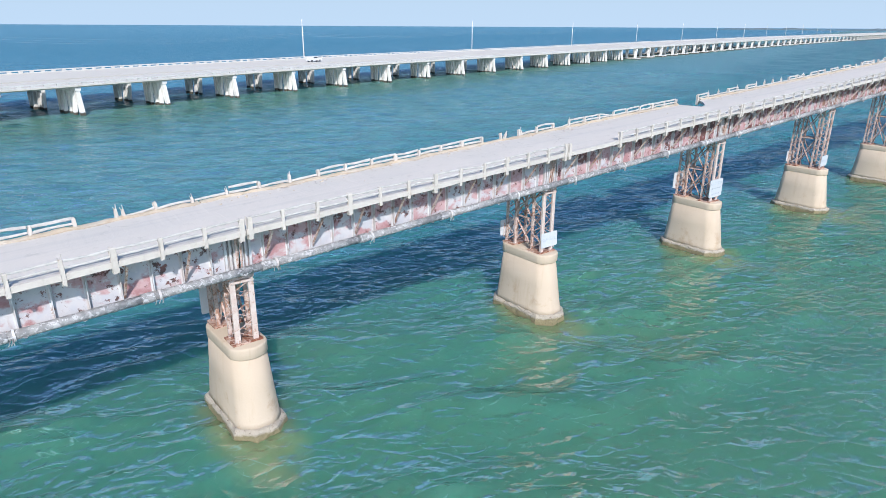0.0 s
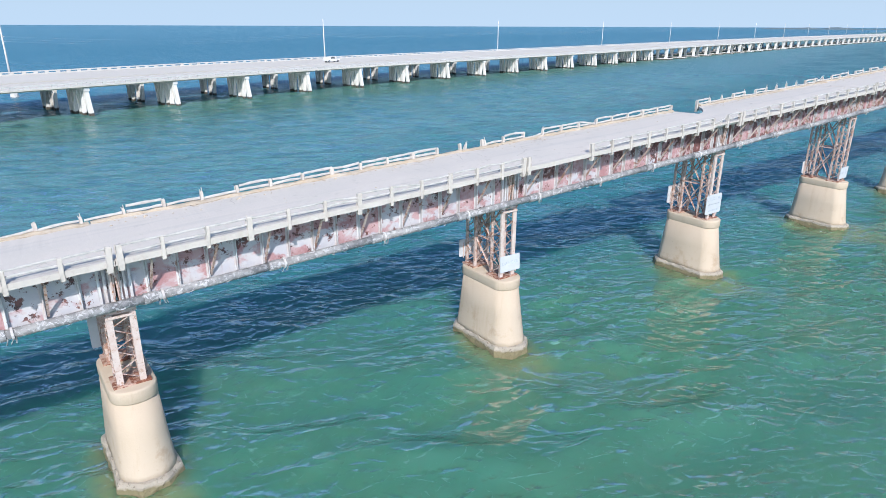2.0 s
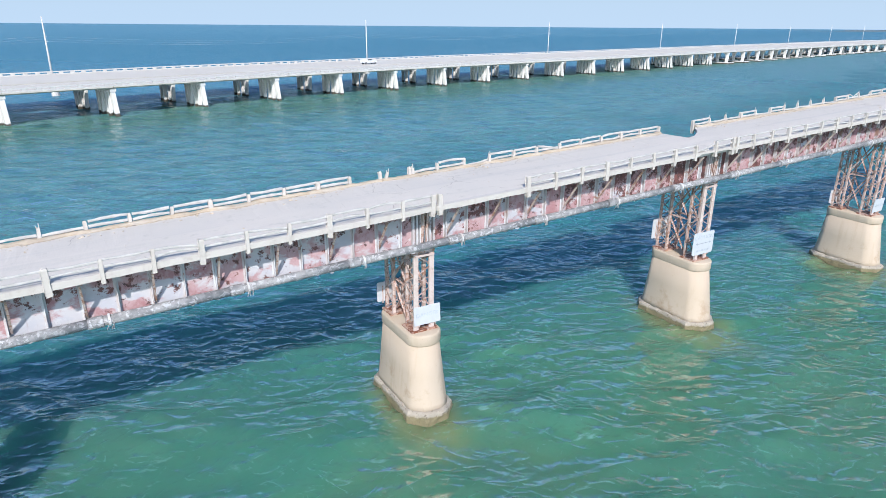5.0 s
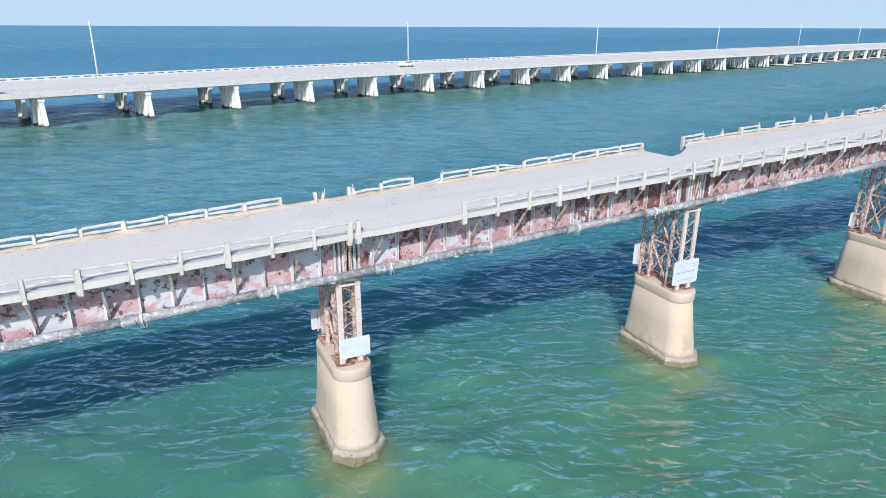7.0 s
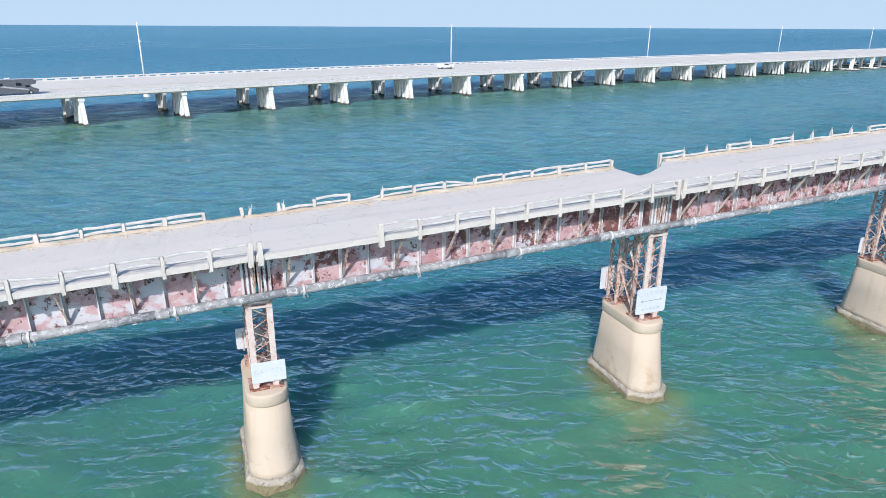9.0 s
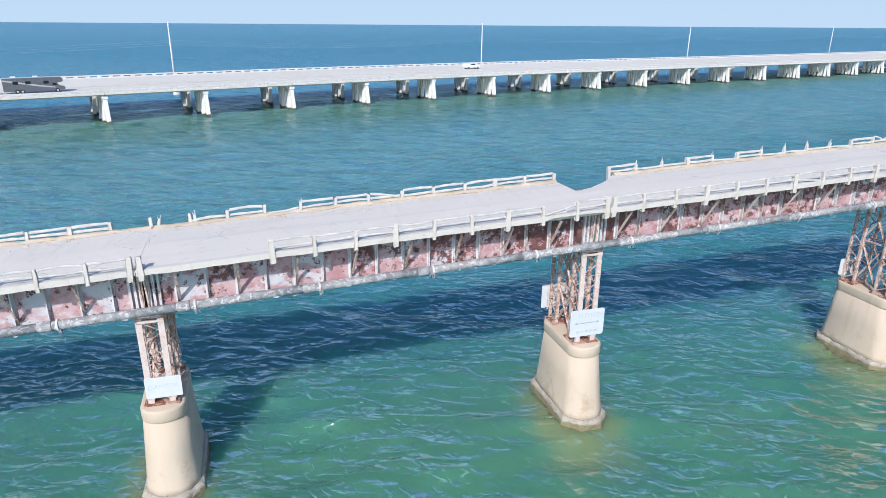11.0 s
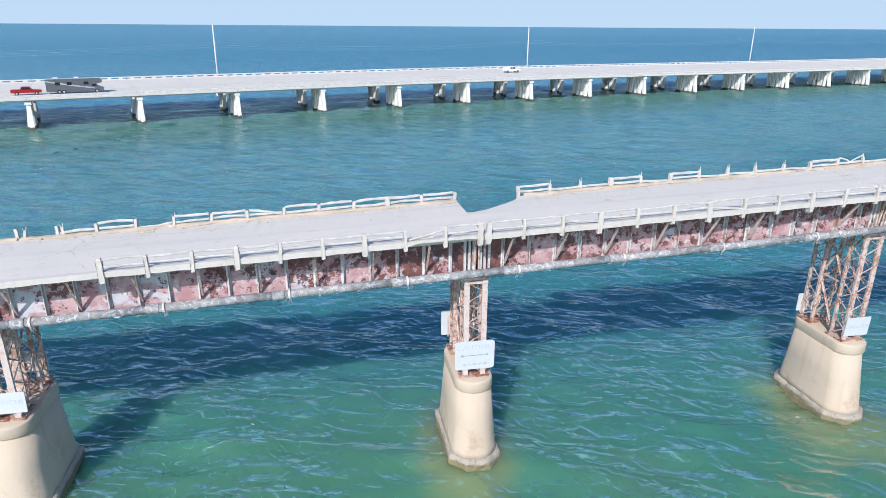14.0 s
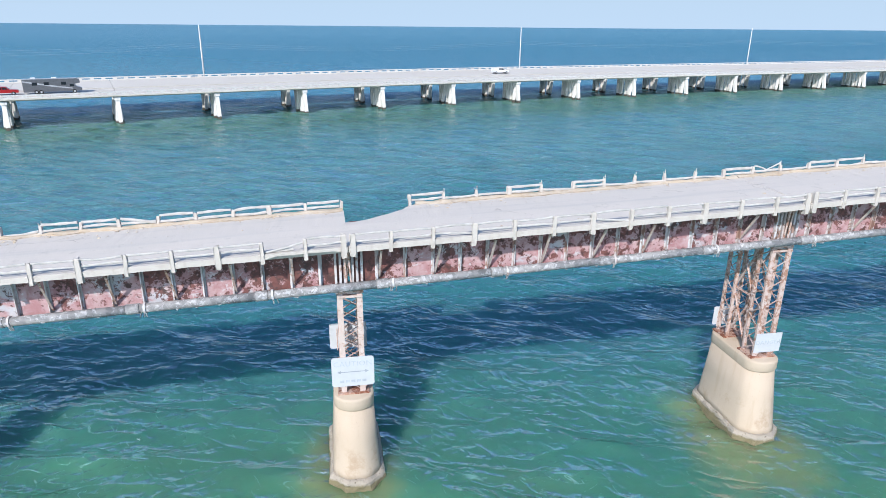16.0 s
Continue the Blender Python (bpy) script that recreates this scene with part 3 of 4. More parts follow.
STUBS = [worn_post(0.2, 0.22, rz, 40 + k, 0.7).mesh("broken_post", M_EDGE) for k, rz in enumerate((1.1, 0.95, 1.15, 0.8))]
BAY = 2.033
NEAR_Y, FAR_Y = 29.85, 36.85


def deck_slab(x0, parent, seed, notch=False):
    """The slab of one span with frayed edges, in the span's own coordinates."""
    rnd = random.Random(seed)
    s = Shape()
    rows = []
    n = 60
    for i in range(n + 1):
        x = 0.001 + (SPAN - 0.002) * i / n
        yn = NEAR_Y + 0.30
        yf = FAR_Y - 0.12 - abs(noise.noise((x0 + x * 0.9, 3.1, seed))) * 0.3 - (rnd.random() < 0.15) * 0.1
        if notch and x < 4.0:
            yf = min(yf, float(np.interp(x, (0, 0.15, 1.2, 2.5, 3.3, 4.0), (34.1, 34.1, 34.35, 35.25, 35.9, 36.75))) + rnd.uniform(-0.06, 0.06))
        sag = -0.03 * math.sin(math.pi * i / n)
        zt = 0.36 + sag
        rows.append([(x, yn, zt - 0.02 + SH * x), (x, MID, zt + 0.05 + SH * x), (x, yf, zt - 0.02 + rnd.uniform(-0.02, 0.02) + SH * x), (x, yf - 0.04, 0.06 + SH * x), (x, yn, 0.02 + SH * x)])
    s.rings(rows)
    return part("deck_slab", s.mesh("deck_slab", M_DECK), parent)


def edge_beam(parent, seed, gap=()):
    rnd = random.Random(seed)
    rows = []
    n = 36
    for i in range(n + 1):
        x = 0.02 + (SPAN - 0.04) * i / n
        lo = 0.11 + rnd.uniform(-0.02, 0.02)
        if any(a < x < b for a, b in gap):
            lo = 0.26 + rnd.uniform(-0.04, 0.06)
        rows.append([(x, NEAR_Y + rnd.uniform(-0.012, 0.012), lo + SH * x), (x, NEAR_Y, 0.40 + SH * x), (x, NEAR_Y + 0.32, 0.41 + SH * x), (x, NEAR_Y + 0.32, lo + SH * x)])
    return part("edge_beam", Shape().rings(rows).mesh("edge_beam", M_EDGE), parent)


def far_kerb(parent, seed, a, b):
    """A crumbled sandy strip along the far edge from a to b."""
    rnd = random.Random(seed)
    rows = []
    n = max(4, int((b - a) / 0.4))
    for i in range(n + 1):
        x = a + (b - a) * i / n
        w = 0.42 + 0.3 * noise.noise((x * 0.7, seed, 0.4))
        hgt = 0.44 + rnd.uniform(-0.03, 0.05)
        yo = FAR_Y - abs(noise.noise((x * 0.8, 1.7, seed))) * 0.1
        rows.append([(x, yo - w, 0.36 + SH * x), (x, yo - w * 0.6, hgt + SH * x), (x, yo, hgt + SH * x), (x, yo, -0.02 + SH * x), (x, yo - 0.3, -0.01 + SH * x)])
    return part("far_kerb", Shape().rings(rows).mesh("far_kerb", M_KERB), parent)


RAIL_RND = random.Random(77)


def rail(parent, name, xa, xb, y, za, zb, w=0.075):
    """A worn rail, thick and thin along its length and a little bowed."""
    r = RAIL_RND
    n = 6
    bow, side = r.gauss(0, 0.03), r.gauss(0, 0.025)
    rows = []
    for i in range(n + 1):
        t = i / n
        b = math.sin(math.pi * t)
        g = w / 2 * r.uniform(0.75, 1.2)
        cz, cy = za + (zb - za) * t + bow * b + r.uniform(-0.008, 0.008), y + side * b
        rows.append([(xa + (xb - xa) * t, cy + dy * g, cz + dz * g * 1.25) for dy, dz in ((-1, -0.6), (-0.6, -1), (0.6, -1), (1, -0.6), (1, 0.6), (0.6, 1), (-0.6, 1), (-1, 0.6))])
    return part(name, Shape().rings(rows if xb > xa else rows[::-1]).mesh(name, M_RAIL), parent)


# rails of the far side, bay by bay: b both, l low one only, x none, d low one and a fallen one, v bent
FAR_LEFT = "bbbbbdbblblx" + "xbbbbbbb" + "llblllxbbl" + "blbbxlbbllbb"
FAR_RIGHT = "bllblbllllbvlbb" + "lblbllbbxlblbbllbxlb" + "blblbbllblbxlblbbllbxblbbllb"
NEAR_NONE = {(35.6, 0), (35.6, 1), (35.6, 2), (35.6, 10)}


def span(x0, x1, seed):
    rnd0 = random.Random(seed + 300)
    z0 = low(x0) + (0.45 if x0 > 134 else 0.0)          # the deck steps up past this pier
    fx = (x1 - x0) / SPAN
    stretch = Matrix.Diagonal(((x1 - x0) / SPAN, 1, 1, 1))
    sp = thing("bridge_span", pose(x0, 0, z0) @ stretch, "white-bleached concrete bridge deck on rusty flaking pink plate girders", "bridge span", "spans of the old bridge")
    hole = abs(x0 - 60.0) < 1
    deck_slab(x0, sp, seed, hole)
    edge_beam(sp, seed + 50, ((20.6, 23.9),) if abs(x0 - 35.6) < 1 else ())
    far_kerb(sp, seed + 70, 4.1 if hole else 0.05, SPAN - 0.05)
    # girders
    for y, near in ((31.5, True), (35.2, False)):
        g = Shape()
        g.box(0.16, SPAN - 0.16, y - 0.2, y + 0.2, -0.055, -0.005, SH).box(0.16, SPAN - 0.16, y - 0.22, y + 0.22, -2.36, -2.28, SH)
        if not near:
            g.box(0.16, SPAN - 0.16, y - 0.012, y + 0.012, -2.278, -0.057, SH)
        gir = part("girder", g.mesh("girder", M_STIFF if near else M_PLATE), sp)
        if near:
            for k in range(PANELS):
                a = k * STEP + (0.16 if k == 0 else 0.015)
                part("web_panel", WEB, gir, pose(a, y, SH * a) @ Matrix.Diagonal(((STEP - 0.19) / (STEP - 0.03) if k in (0, PANELS - 1) else 1, 1, 1, 1)))
                if k:
                    part("stiffener", STIFF, gir, pose(k * STEP, y, SH * k * STEP))
            for xe in (0.2, 0.42, 0.66, SPAN - 0.66, SPAN - 0.42, SPAN - 0.2):
                part("end_stiffener", ENDST, gir, pose(xe, y, SH * xe))
    for xe in (0.1, SPAN - 0.13):
        part("end_diaphragm", Shape().box(xe, xe + 0.03, 31.53, 35.17, -2.2, -0.1, SH).mesh("end_diaphragm", M_DARK), sp)
        for k in (0, 1, 2):
            bar("hanging_brace", (xe + 0.015, 31.3, SH * xe - 2.2), (xe + rnd0.uniform(-0.5, 0.5) * 0.2, 31.2 - 0.1 * k, SH * xe - 0.2), 0.08, 0.06, M_STEEL, sp)
    # outriggers under the deck's edge
    rnd = random.Random(seed + 7)
    for k in range(1, PANELS, 2):
        x = k * STEP + 0.1
        zb = SH * x
        if rnd.random() < 0.93:
            bar("strut", (x, 31.44, zb - 1.95 + rnd.uniform(-0.1, 0.1)), (x + rnd.uniform(-0.15, 0.15), 30.2, zb - 0.06), 0.1, 0.1, M_FRAME if x0 > 59 else M_STEEL, sp, "angle")
        bar("outrigger", (x, 31.46, zb - 0.14), (x, 30.4, zb - 0.09), 0.12, 0.14, M_STEEL, sp)
    # near parapet
    for k in range(13):
        x = min(max(k * BAY, 0.22), SPAN - 0.22)
        zb = SH * x
        if (round(x0, 1), k - 1) in NEAR_NONE and k < 3:
            continue
        big = k % 3 == 0
        me = rnd.choice(WIDES if big else (STUBS if rnd.random() < 0.06 else POSTS))
        part("wide_post" if big else "rail_post", me, sp, pose(x, NEAR_Y + 0.06, zb + (0.46 if big else 0.48), rnd.uniform(-2, 2), rnd.uniform(-2, 2), 0))
        if k < 12 and (round(x0, 1), k) not in NEAR_NONE:
            xa, xb = x + 0.1, min(x + BAY, SPAN - 0.22) - 0.1
            for hgt, nm in ((0.97, "top_rail"), (0.66, "low_rail")):
                j = rnd.uniform(-0.04, 0.04)
                if rnd.random() < 0.08:
                    j -= 0.2
                rail(sp, nm, xa, xb, NEAR_Y + 0.06, zb + hgt + SH * 0.1 + rnd.uniform(-0.02, 0.02), zb + hgt + j + SH * (BAY - 0.1), 0.085)
    if abs(x0 - 35.6) < 1:
        rail(sp, "fallen_rail", 20.5, 22.3, NEAR_Y + 0.12, SH * 20.5 + 0.47, SH * 22.3 + 0.82, 0.085)
        rail(sp, "fallen_rail", 20.4, 21.8, NEAR_Y + 0.2, SH * 20.4 + 0.45, SH * 21.8 + 0.50, 0.085)
    # far parapet
    for k in range(-40, 70):
        left = k < 0
        xw = 59.85 + 2.027 * (k + 1) if left else 63.9 + BAY * k
        x = (xw - x0) / fx
        if not 0.05 < x < SPAN - 0.02:
            continue
        zb = SH * x
        state = FAR_LEFT[min(-k - 1, len(FAR_LEFT) - 1)] if left else FAR_RIGHT[min(k, len(FAR_RIGHT) - 1)]
        nb = left and FAR_LEFT[min(-k - 2, len(FAR_LEFT) - 1)] if k < -1 else state
        # posts start the bay k: for the left stretch the bay reaches back to the post before it
        me = rnd.choice(STUBS if state in "xl" and rnd.random() < 0.55 else (WIDES if k % 3 == 0 and k and state == "b" else POSTS))
        part("rail_post", me, sp, pose(x, FAR_Y - 0.1, zb + 0.36 + rnd.uniform(-0.04, 0.04), rnd.uniform(-4, 4), rnd.uniform(-6, 6), rnd.uniform(-5, 5)))
        if state == "x":
            part("broken_post", rnd.choice(STUBS), sp, pose(x + rnd.uniform(0.28, 0.42), FAR_Y - 0.12, zb + 0.30, rnd.uniform(-8, 8), rnd.uniform(-12, 12), 0))
        d = -2.027 if left else BAY
        xa, xb = x + math.copysign(0.1, d), x + d - math.copysign(0.1, d)
        za, zb2 = SH * xa, SH * xb
        y = FAR_Y - 0.1
        lo = 0.58
        if state in "bvd":
            rail(sp, "low_rail", xa, xb, y, za + lo, zb2 + lo + rnd.uniform(-0.06, 0.03), 0.11)
        if state == "b":
            rail(sp, "top_rail", xa, xb, y, za + 0.88, zb2 + 0.88 + rnd.uniform(-0.05, 0.03), 0.12)
        if state == "l":
            rail(sp, "low_rail", xa, xb, y, za + lo - 0.02, zb2 + lo - rnd.uniform(0.0, 0.16), 0.11)
        if state == "d":
            rail(sp, "fallen_rail", xa, xb, y, za + 0.5, zb2 + 0.88, 0.11)
        if state == "v":
            xm = (xa + xb) / 2
            rail(sp, "bent_rail", xa, xm, y, za + 0.95, (za + zb2) / 2 + 0.62, 0.08)
            rail(sp, "bent_rail", xm, xb, y, (za + zb2) / 2 + 0.62, zb2 + 1.0, 0.08)
    return sp


for i, px in enumerate(PIERS[:-1]):
    span(px, PIERS[i + 1], 11 + i)

# ---- rubble and sand along the far edge ----
def rubble(x0, x1, seed):
    rnd = random.Random(seed)
    s = Shape()
    for _ in range(150):
        x = rnd.uniform(x0 + 0.5, x1 - 0.5)
        if 59.5 < x < 64.2:
            continue
        y = FAR_Y - 0.35 - abs(rnd.gauss(0, 0.55))
        if rnd.random() < 0.15:
            y = rnd.uniform(NEAR_Y + 0.6, FAR_Y - 0.6)
        d = rnd.uniform(0.012, 0.04) * (1 + (rnd.random() < 0.1))
        z = low(x) + 0.36 + (0.03 if y < FAR_Y - 0.6 else 0.06)
        c = [(x + rnd.uniform(-d, d) + ex * d * 1.4, y + rnd.uniform(-d, d) * 0.5 + ey * d, z + ez * d) for ex, ey, ez in ((-1, -1, -0.6), (1, -1, -0.6), (1, 1, -0.6), (-1, 1, -0.6), (0.2, -0.1, 0.7))]
        s.add(c, [(3, 2, 1, 0), (0, 1, 4), (1, 2, 4), (2, 3, 4), (3, 0, 4)])
    tagged(new("rubble", s.mesh("rubble", M_KERB)), "crumbs of broken tan concrete lying on the deck", "rubble", kind="stuff")


for i, px in enumerate(PIERS[1:6]):
    rubble(px, PIERS[i + 2], 90 + i)

# ---- water main along the girder ----
pipe = thing("water_main", pose(0, 0, 0), "grey pipeline with flaking white coating along the old bridge girder", "pipeline")
PY, PR = 30.98, 0.225
pz = lambda x: low(x) - 2.17
rnd = random.Random(5)
xa = PIERS[0] + 1.4
while xa < PIERS[-1] - 2:
    xb = xa + SPAN / 4
    part("pipe_section", Shape().tube((xa + 0.02, PY, pz(xa)), (xb - 0.02, PY, pz(xb)), PR, 16).mesh("pipe_section", M_PIPE, True), pipe)
    part("coupling", Shape().tube((xa - 0.3, PY, pz(xa - 0.3)), (xa + 0.3, PY, pz(xa + 0.3)), PR + 0.04, 16).mesh("coupling", M_PIPE), pipe)
    for k in range(3):
        xs = xa + rnd.uniform(0.35, 0.75)
        bar("hanging_strap", (xs, PY - 0.2, pz(xs) - 0.1), (xs + rnd.uniform(-0.15, 0.15), PY - 0.12, pz(xs) - 0.42), 0.05, 0.03, M_PIPE, pipe)
    for k in range(3):
        xs, hang = rnd.uniform(xa + 0.8, xb - 0.3), rnd.uniform(0.03, 0.09)
        wide, y0 = rnd.uniform(0.15, 0.5), PY + rnd.uniform(-0.21, -0.05)
        z0 = pz(xs) - math.sqrt(PR * PR - (y0 - PY) ** 2) + 0.01
        tip = wide * rnd.uniform(0.2, 0.8)
        ring = lambda y: [(xs, y, z0), (xs + tip * 0.5, y - 0.01, z0 - hang * 0.8), (xs + tip, y - 0.02, z0 - hang), (xs + wide, y, z0 + SLOPE * wide)]
        part("torn_wrapping", Shape().rings([ring(y0), ring(y0 + 0.015)]).mesh("torn_wrapping", M_PIPE), pipe)
    part("clamp", Shape().tube((xa + 0.5, PY, pz(xa + 0.5)), (xa + 0.6, PY, pz(xa + 0.6)), PR + 0.06, 14).mesh("clamp", M_STIFF), pipe)
    xa = xb


# ---- signs on the trestles ----
def lettering(text, size, mat):
    cu = bpy.data.curves.new("lettering", "FONT")
    cu.body, cu.size, cu.align_x, cu.align_y, cu.extrude = text, size, "CENTER", "CENTER", 0.003
    cu.space_character = 1.12
    tmp = new("lettering", cu)
    bpy.context.view_layer.update()
    me = bpy.data.meshes.new_from_object(tmp.evaluated_get(bpy.context.evaluated_depsgraph_get()))
    bpy.data.objects.remove(tmp)
    me.materials.clear()
    me.materials.append(mat)
    return me


def board(w, h, r):
    ring = []
    for cx, cz, a0 in ((w / 2 - r, h / 2 - r, 0), (-w / 2 + r, h / 2 - r, 90), (-w / 2 + r, -h / 2 + r, 180), (w / 2 - r, -h / 2 + r, 270)):
        for k in range(5):
            a = radians(a0 + 22.5 * k)
            ring.append((cx + r * math.cos(a), cz + r * math.sin(a)))
    return Shape().rings([[(x, 0.02, z) for x, z in ring], [(x, -0.02, z) for x, z in ring]]).mesh("panel", M_SIGN)


def sign(x, y, z, w, h, text, yaw=0, arrow=False, lean=0, rad=0.1, dots=False):
    label = {"CAUTION": "white sign reading CAUTION with a double-headed arrow on a trestle", "DANGER": "white rectangular sign reading DANGER on a rusty trestle", "": "plain white back sign board on a rusty trestle"}[text]
    s = thing("warning_sign", pose(x, y, z, lean, 0, yaw), label, "sign", "signs on the trestles")
    part("panel", board(w, h, rad), s)
    for k in (-1, 1):
        bar("bracket", (k * w * 0.3, 0.03, -h * 0.5 - 0.12), (k * w * 0.3, 0.03, h * 0.3), 0.06, 0.05, M_STEEL, s)
    flat = pose(0, -0.024, 0, 90, 0, 0)
    if text:
        part("lettering", lettering(text, h * (0.24 if arrow else 0.30), M_PALE), s, flat @ pose(0, h * (0.27 if arrow else 0.02), 0))
    if arrow:
        a = Shape()
        a.add([(-0.55 * w / 2 * 1.3, -0.03, -0.025), (0.55 * w / 2 * 1.3, -0.03, -0.025), (0.55 * w / 2 * 1.3, -0.03, 0.025), (-0.55 * w / 2 * 1.3, -0.03, 0.025)], [(0, 1, 2, 3)])
        e = 0.34 * w
        for k in (-1, 1):
            a.add([(k * (e + 0.08), -0.031, 0), (k * (e - 0.12), -0.031, 0.1), (k * (e - 0.12), -0.031, -0.1)], [(0, 1, 2)])
        part("arrow", a.mesh("arrow", M_GREY), s)
        for k in range(5):
            b = (k - 2) * 0.3
            part("faded_line", Shape().box(b - 0.11, b + 0.11, -0.027, -0.024, -h * 0.36, -h * 0.28).mesh("faded_line", M_PALE), s)
    return s


TFRONT = MID - 2.14
sign(60.0, TFRONT, 6.70, 2.3, 1.78, "CAUTION", arrow=True, rad=0.16)
sign(35.78, TFRONT, 6.32, 1.75, 1.15, "DANGER", rad=0.05, lean=-3)
sign(85.3, TFRONT, 6.30, 1.75, 1.3, "DANGER", rad=0.05, lean=2)
sign(109.3, TFRONT, 6.3, 1.75, 1.15, "DANGER", rad=0.05)
TBACK = MID + 1.84
for bx, bz, bw, bh in ((11.6, 6.75, 2.3, 1.8), (35.35, 6.5, 1.9, 1.3), (59.9, 6.9, 2.2, 1.65), (84.95, 6.35, 1.7, 1.3)):
    sign(bx, TBACK, bz, bw, bh, "", 180, rad=0.1)

# ---- the new road bridge ----
CURVE = [(-330, 62), (-180, 112), (-80, 145.5), (31, 182.5), (97, 204), (160, 219), (205, 228.5), (292, 246), (359, 262), (450, 284), (663, 330), (1015, 394), (1500, 470), (2600, 640)]
cs = np.array(CURVE, float)
seg = np.concatenate([[0], np.cumsum(np.hypot(*np.diff(cs, axis=0).T))])
S0 = seg[3]


def centre(s):
    """Point and heading on the near side's line, s metres from the reference bent, smoothed."""
    f = lambda u: np.array([np.interp(u + S0, seg, cs[:, 0]), np.interp(u + S0, seg, cs[:, 1])])
    p = sum(f(s + d) for d in np.linspace(-35, 35, 15)) / 15
    t = f(s + 40) - f(s - 40)
    return p, math.atan2(t[1], t[0])


def road_at(s, w, z):
    p, a = centre(s)
    return (p[0] - math.sin(a) * w, p[1] + math.cos(a) * w, z)


BENT, WIDTH, DECK = 23.95, 36.0, 7.25
tilt_z = lambda w: 0.022 * w


def sect(s, pts):
    return [road_at(s, w, z + tilt_z(w)) for w, z in pts]


def strip(s0, s1, pts, n=3):
    return Shape().rings([sect(s0 + (s1 - s0) * i / n, pts) for i in range(n + 1)])


def pile_row(k):
    p, a = centre(k * BENT)
    b = thing("pile_bent", pose(p[0], p[1], 0, 0, 0, math.degrees(a)), "pale concrete pile bent carrying the road bridge in the sea", "bridge bent", "bents of the road bridge")
    return b


PILE = Shape().rings([[(-0.38, -0.38, 0), (0.38, -0.38, 0), (0.38, 0.38, 0), (-0.38, 0.38, 0)], [(-0.38, -0.38, 1), (0.38, -0.38, 1), (0.38, 0.38, 1), (-0.38, 0.38, 1)]]).mesh("column", M_COL)
FRONT = Shape().rings([[(-0.48, -1.25, -2.0), (0.48, -1.25, -2.0), (0.48, -0.2, -2.0), (-0.48, -0.2, -2.0)], [(-0.48, 0.15, 5.9), (0.48, 0.15, 5.9), (0.48, 1.15, 5.9), (-0.48, 1.15, 5.9)]]).mesh("front_column", M_COL)
for k in range(-7, 15):
    b = pile_row(k)
    rnd = random.Random(500 + k)
    part("front_column", FRONT, b)
    for g0, cnt in ((1.75, 6), (16.9, 6)):
        for j in range(cnt):
            w = g0 + j * 1.56 + rnd.uniform(-0.08, 0.08)
            h = 6.3 + tilt_z(w)
            lean = (6.5, -5.0, 0.0)[j % 3] + rnd.uniform(-1, 1)
            side = (3.0 if j in (1, 4) else -2.0) + rnd.uniform(-1, 1)
            part("column", PILE, b, pose(0, w, h - 0.2, side, lean) @ pose(0, 0, -h - 1.8) @ Matrix.Diagonal((rnd.uniform(0.95, 1.12), 1.0, h + 1.8, 1)))
    for w0, w1 in ((-0.1, 10.4), (16.3, 25.6)):
        part("cap_beam", Shape().rings([[(-0.7, w, z + tilt_z(w)) for w, z in ((w0, 5.85), (w1, 5.85), (w1, 6.62), (w0, 6.62))], [(0.7, w, z + tilt_z(w)) for w, z in ((w0, 5.85), (w1, 5.85), (w1, 6.62), (w0, 6.62))]]).mesh("cap_beam", M_COL), b)
PCAPM = Shape().box(-3.4, 3.4, -2.6, 9.6, -0.4, 0.95).mesh("pile_cap", M_COL)
COLM = Shape().rings([[(-0.75, 0.0, 0.95), (0.75, 0.0, 0.95), (0.75, 1.5, 0.95), (-0.75, 1.5, 0.95)], [(-0.7, -0.15, 3.2), (0.7, -0.15, 3.2), (0.7, 1.3, 3.2), (-0.7, 1.3, 3.2)], [(-0.7, -0.3, 5.4), (0.7, -0.3, 5.4), (0.7, 1.6, 5.4), (-0.7, 1.6, 5.4)], [(-0.8, -0.3, 6.62), (0.8, -0.3, 6.62), (0.8, 3.0, 6.62), (-0.8, 3.0, 6.62)]]).mesh("column", M_COL)
for k in range(15, 84):
    p, a = centre(k * BENT)
    b = thing("footed_pier", pose(p[0], p[1], 0, 0, 0, math.degrees(a)), "pale concrete pier on a low footing slab in the sea", "bridge pier", "footed piers of the road bridge")
    for w in (0.0, 20.0):
        part("pile_cap", PCAPM, b, pose(0, w, 0))
        part("column", COLM, b, pose(0, w, tilt_z(w)))
        part("column", COLM, b, pose(0, w + 7.2, tilt_z(w)) @ pose(0, 0, 0, 0, 0, 180))

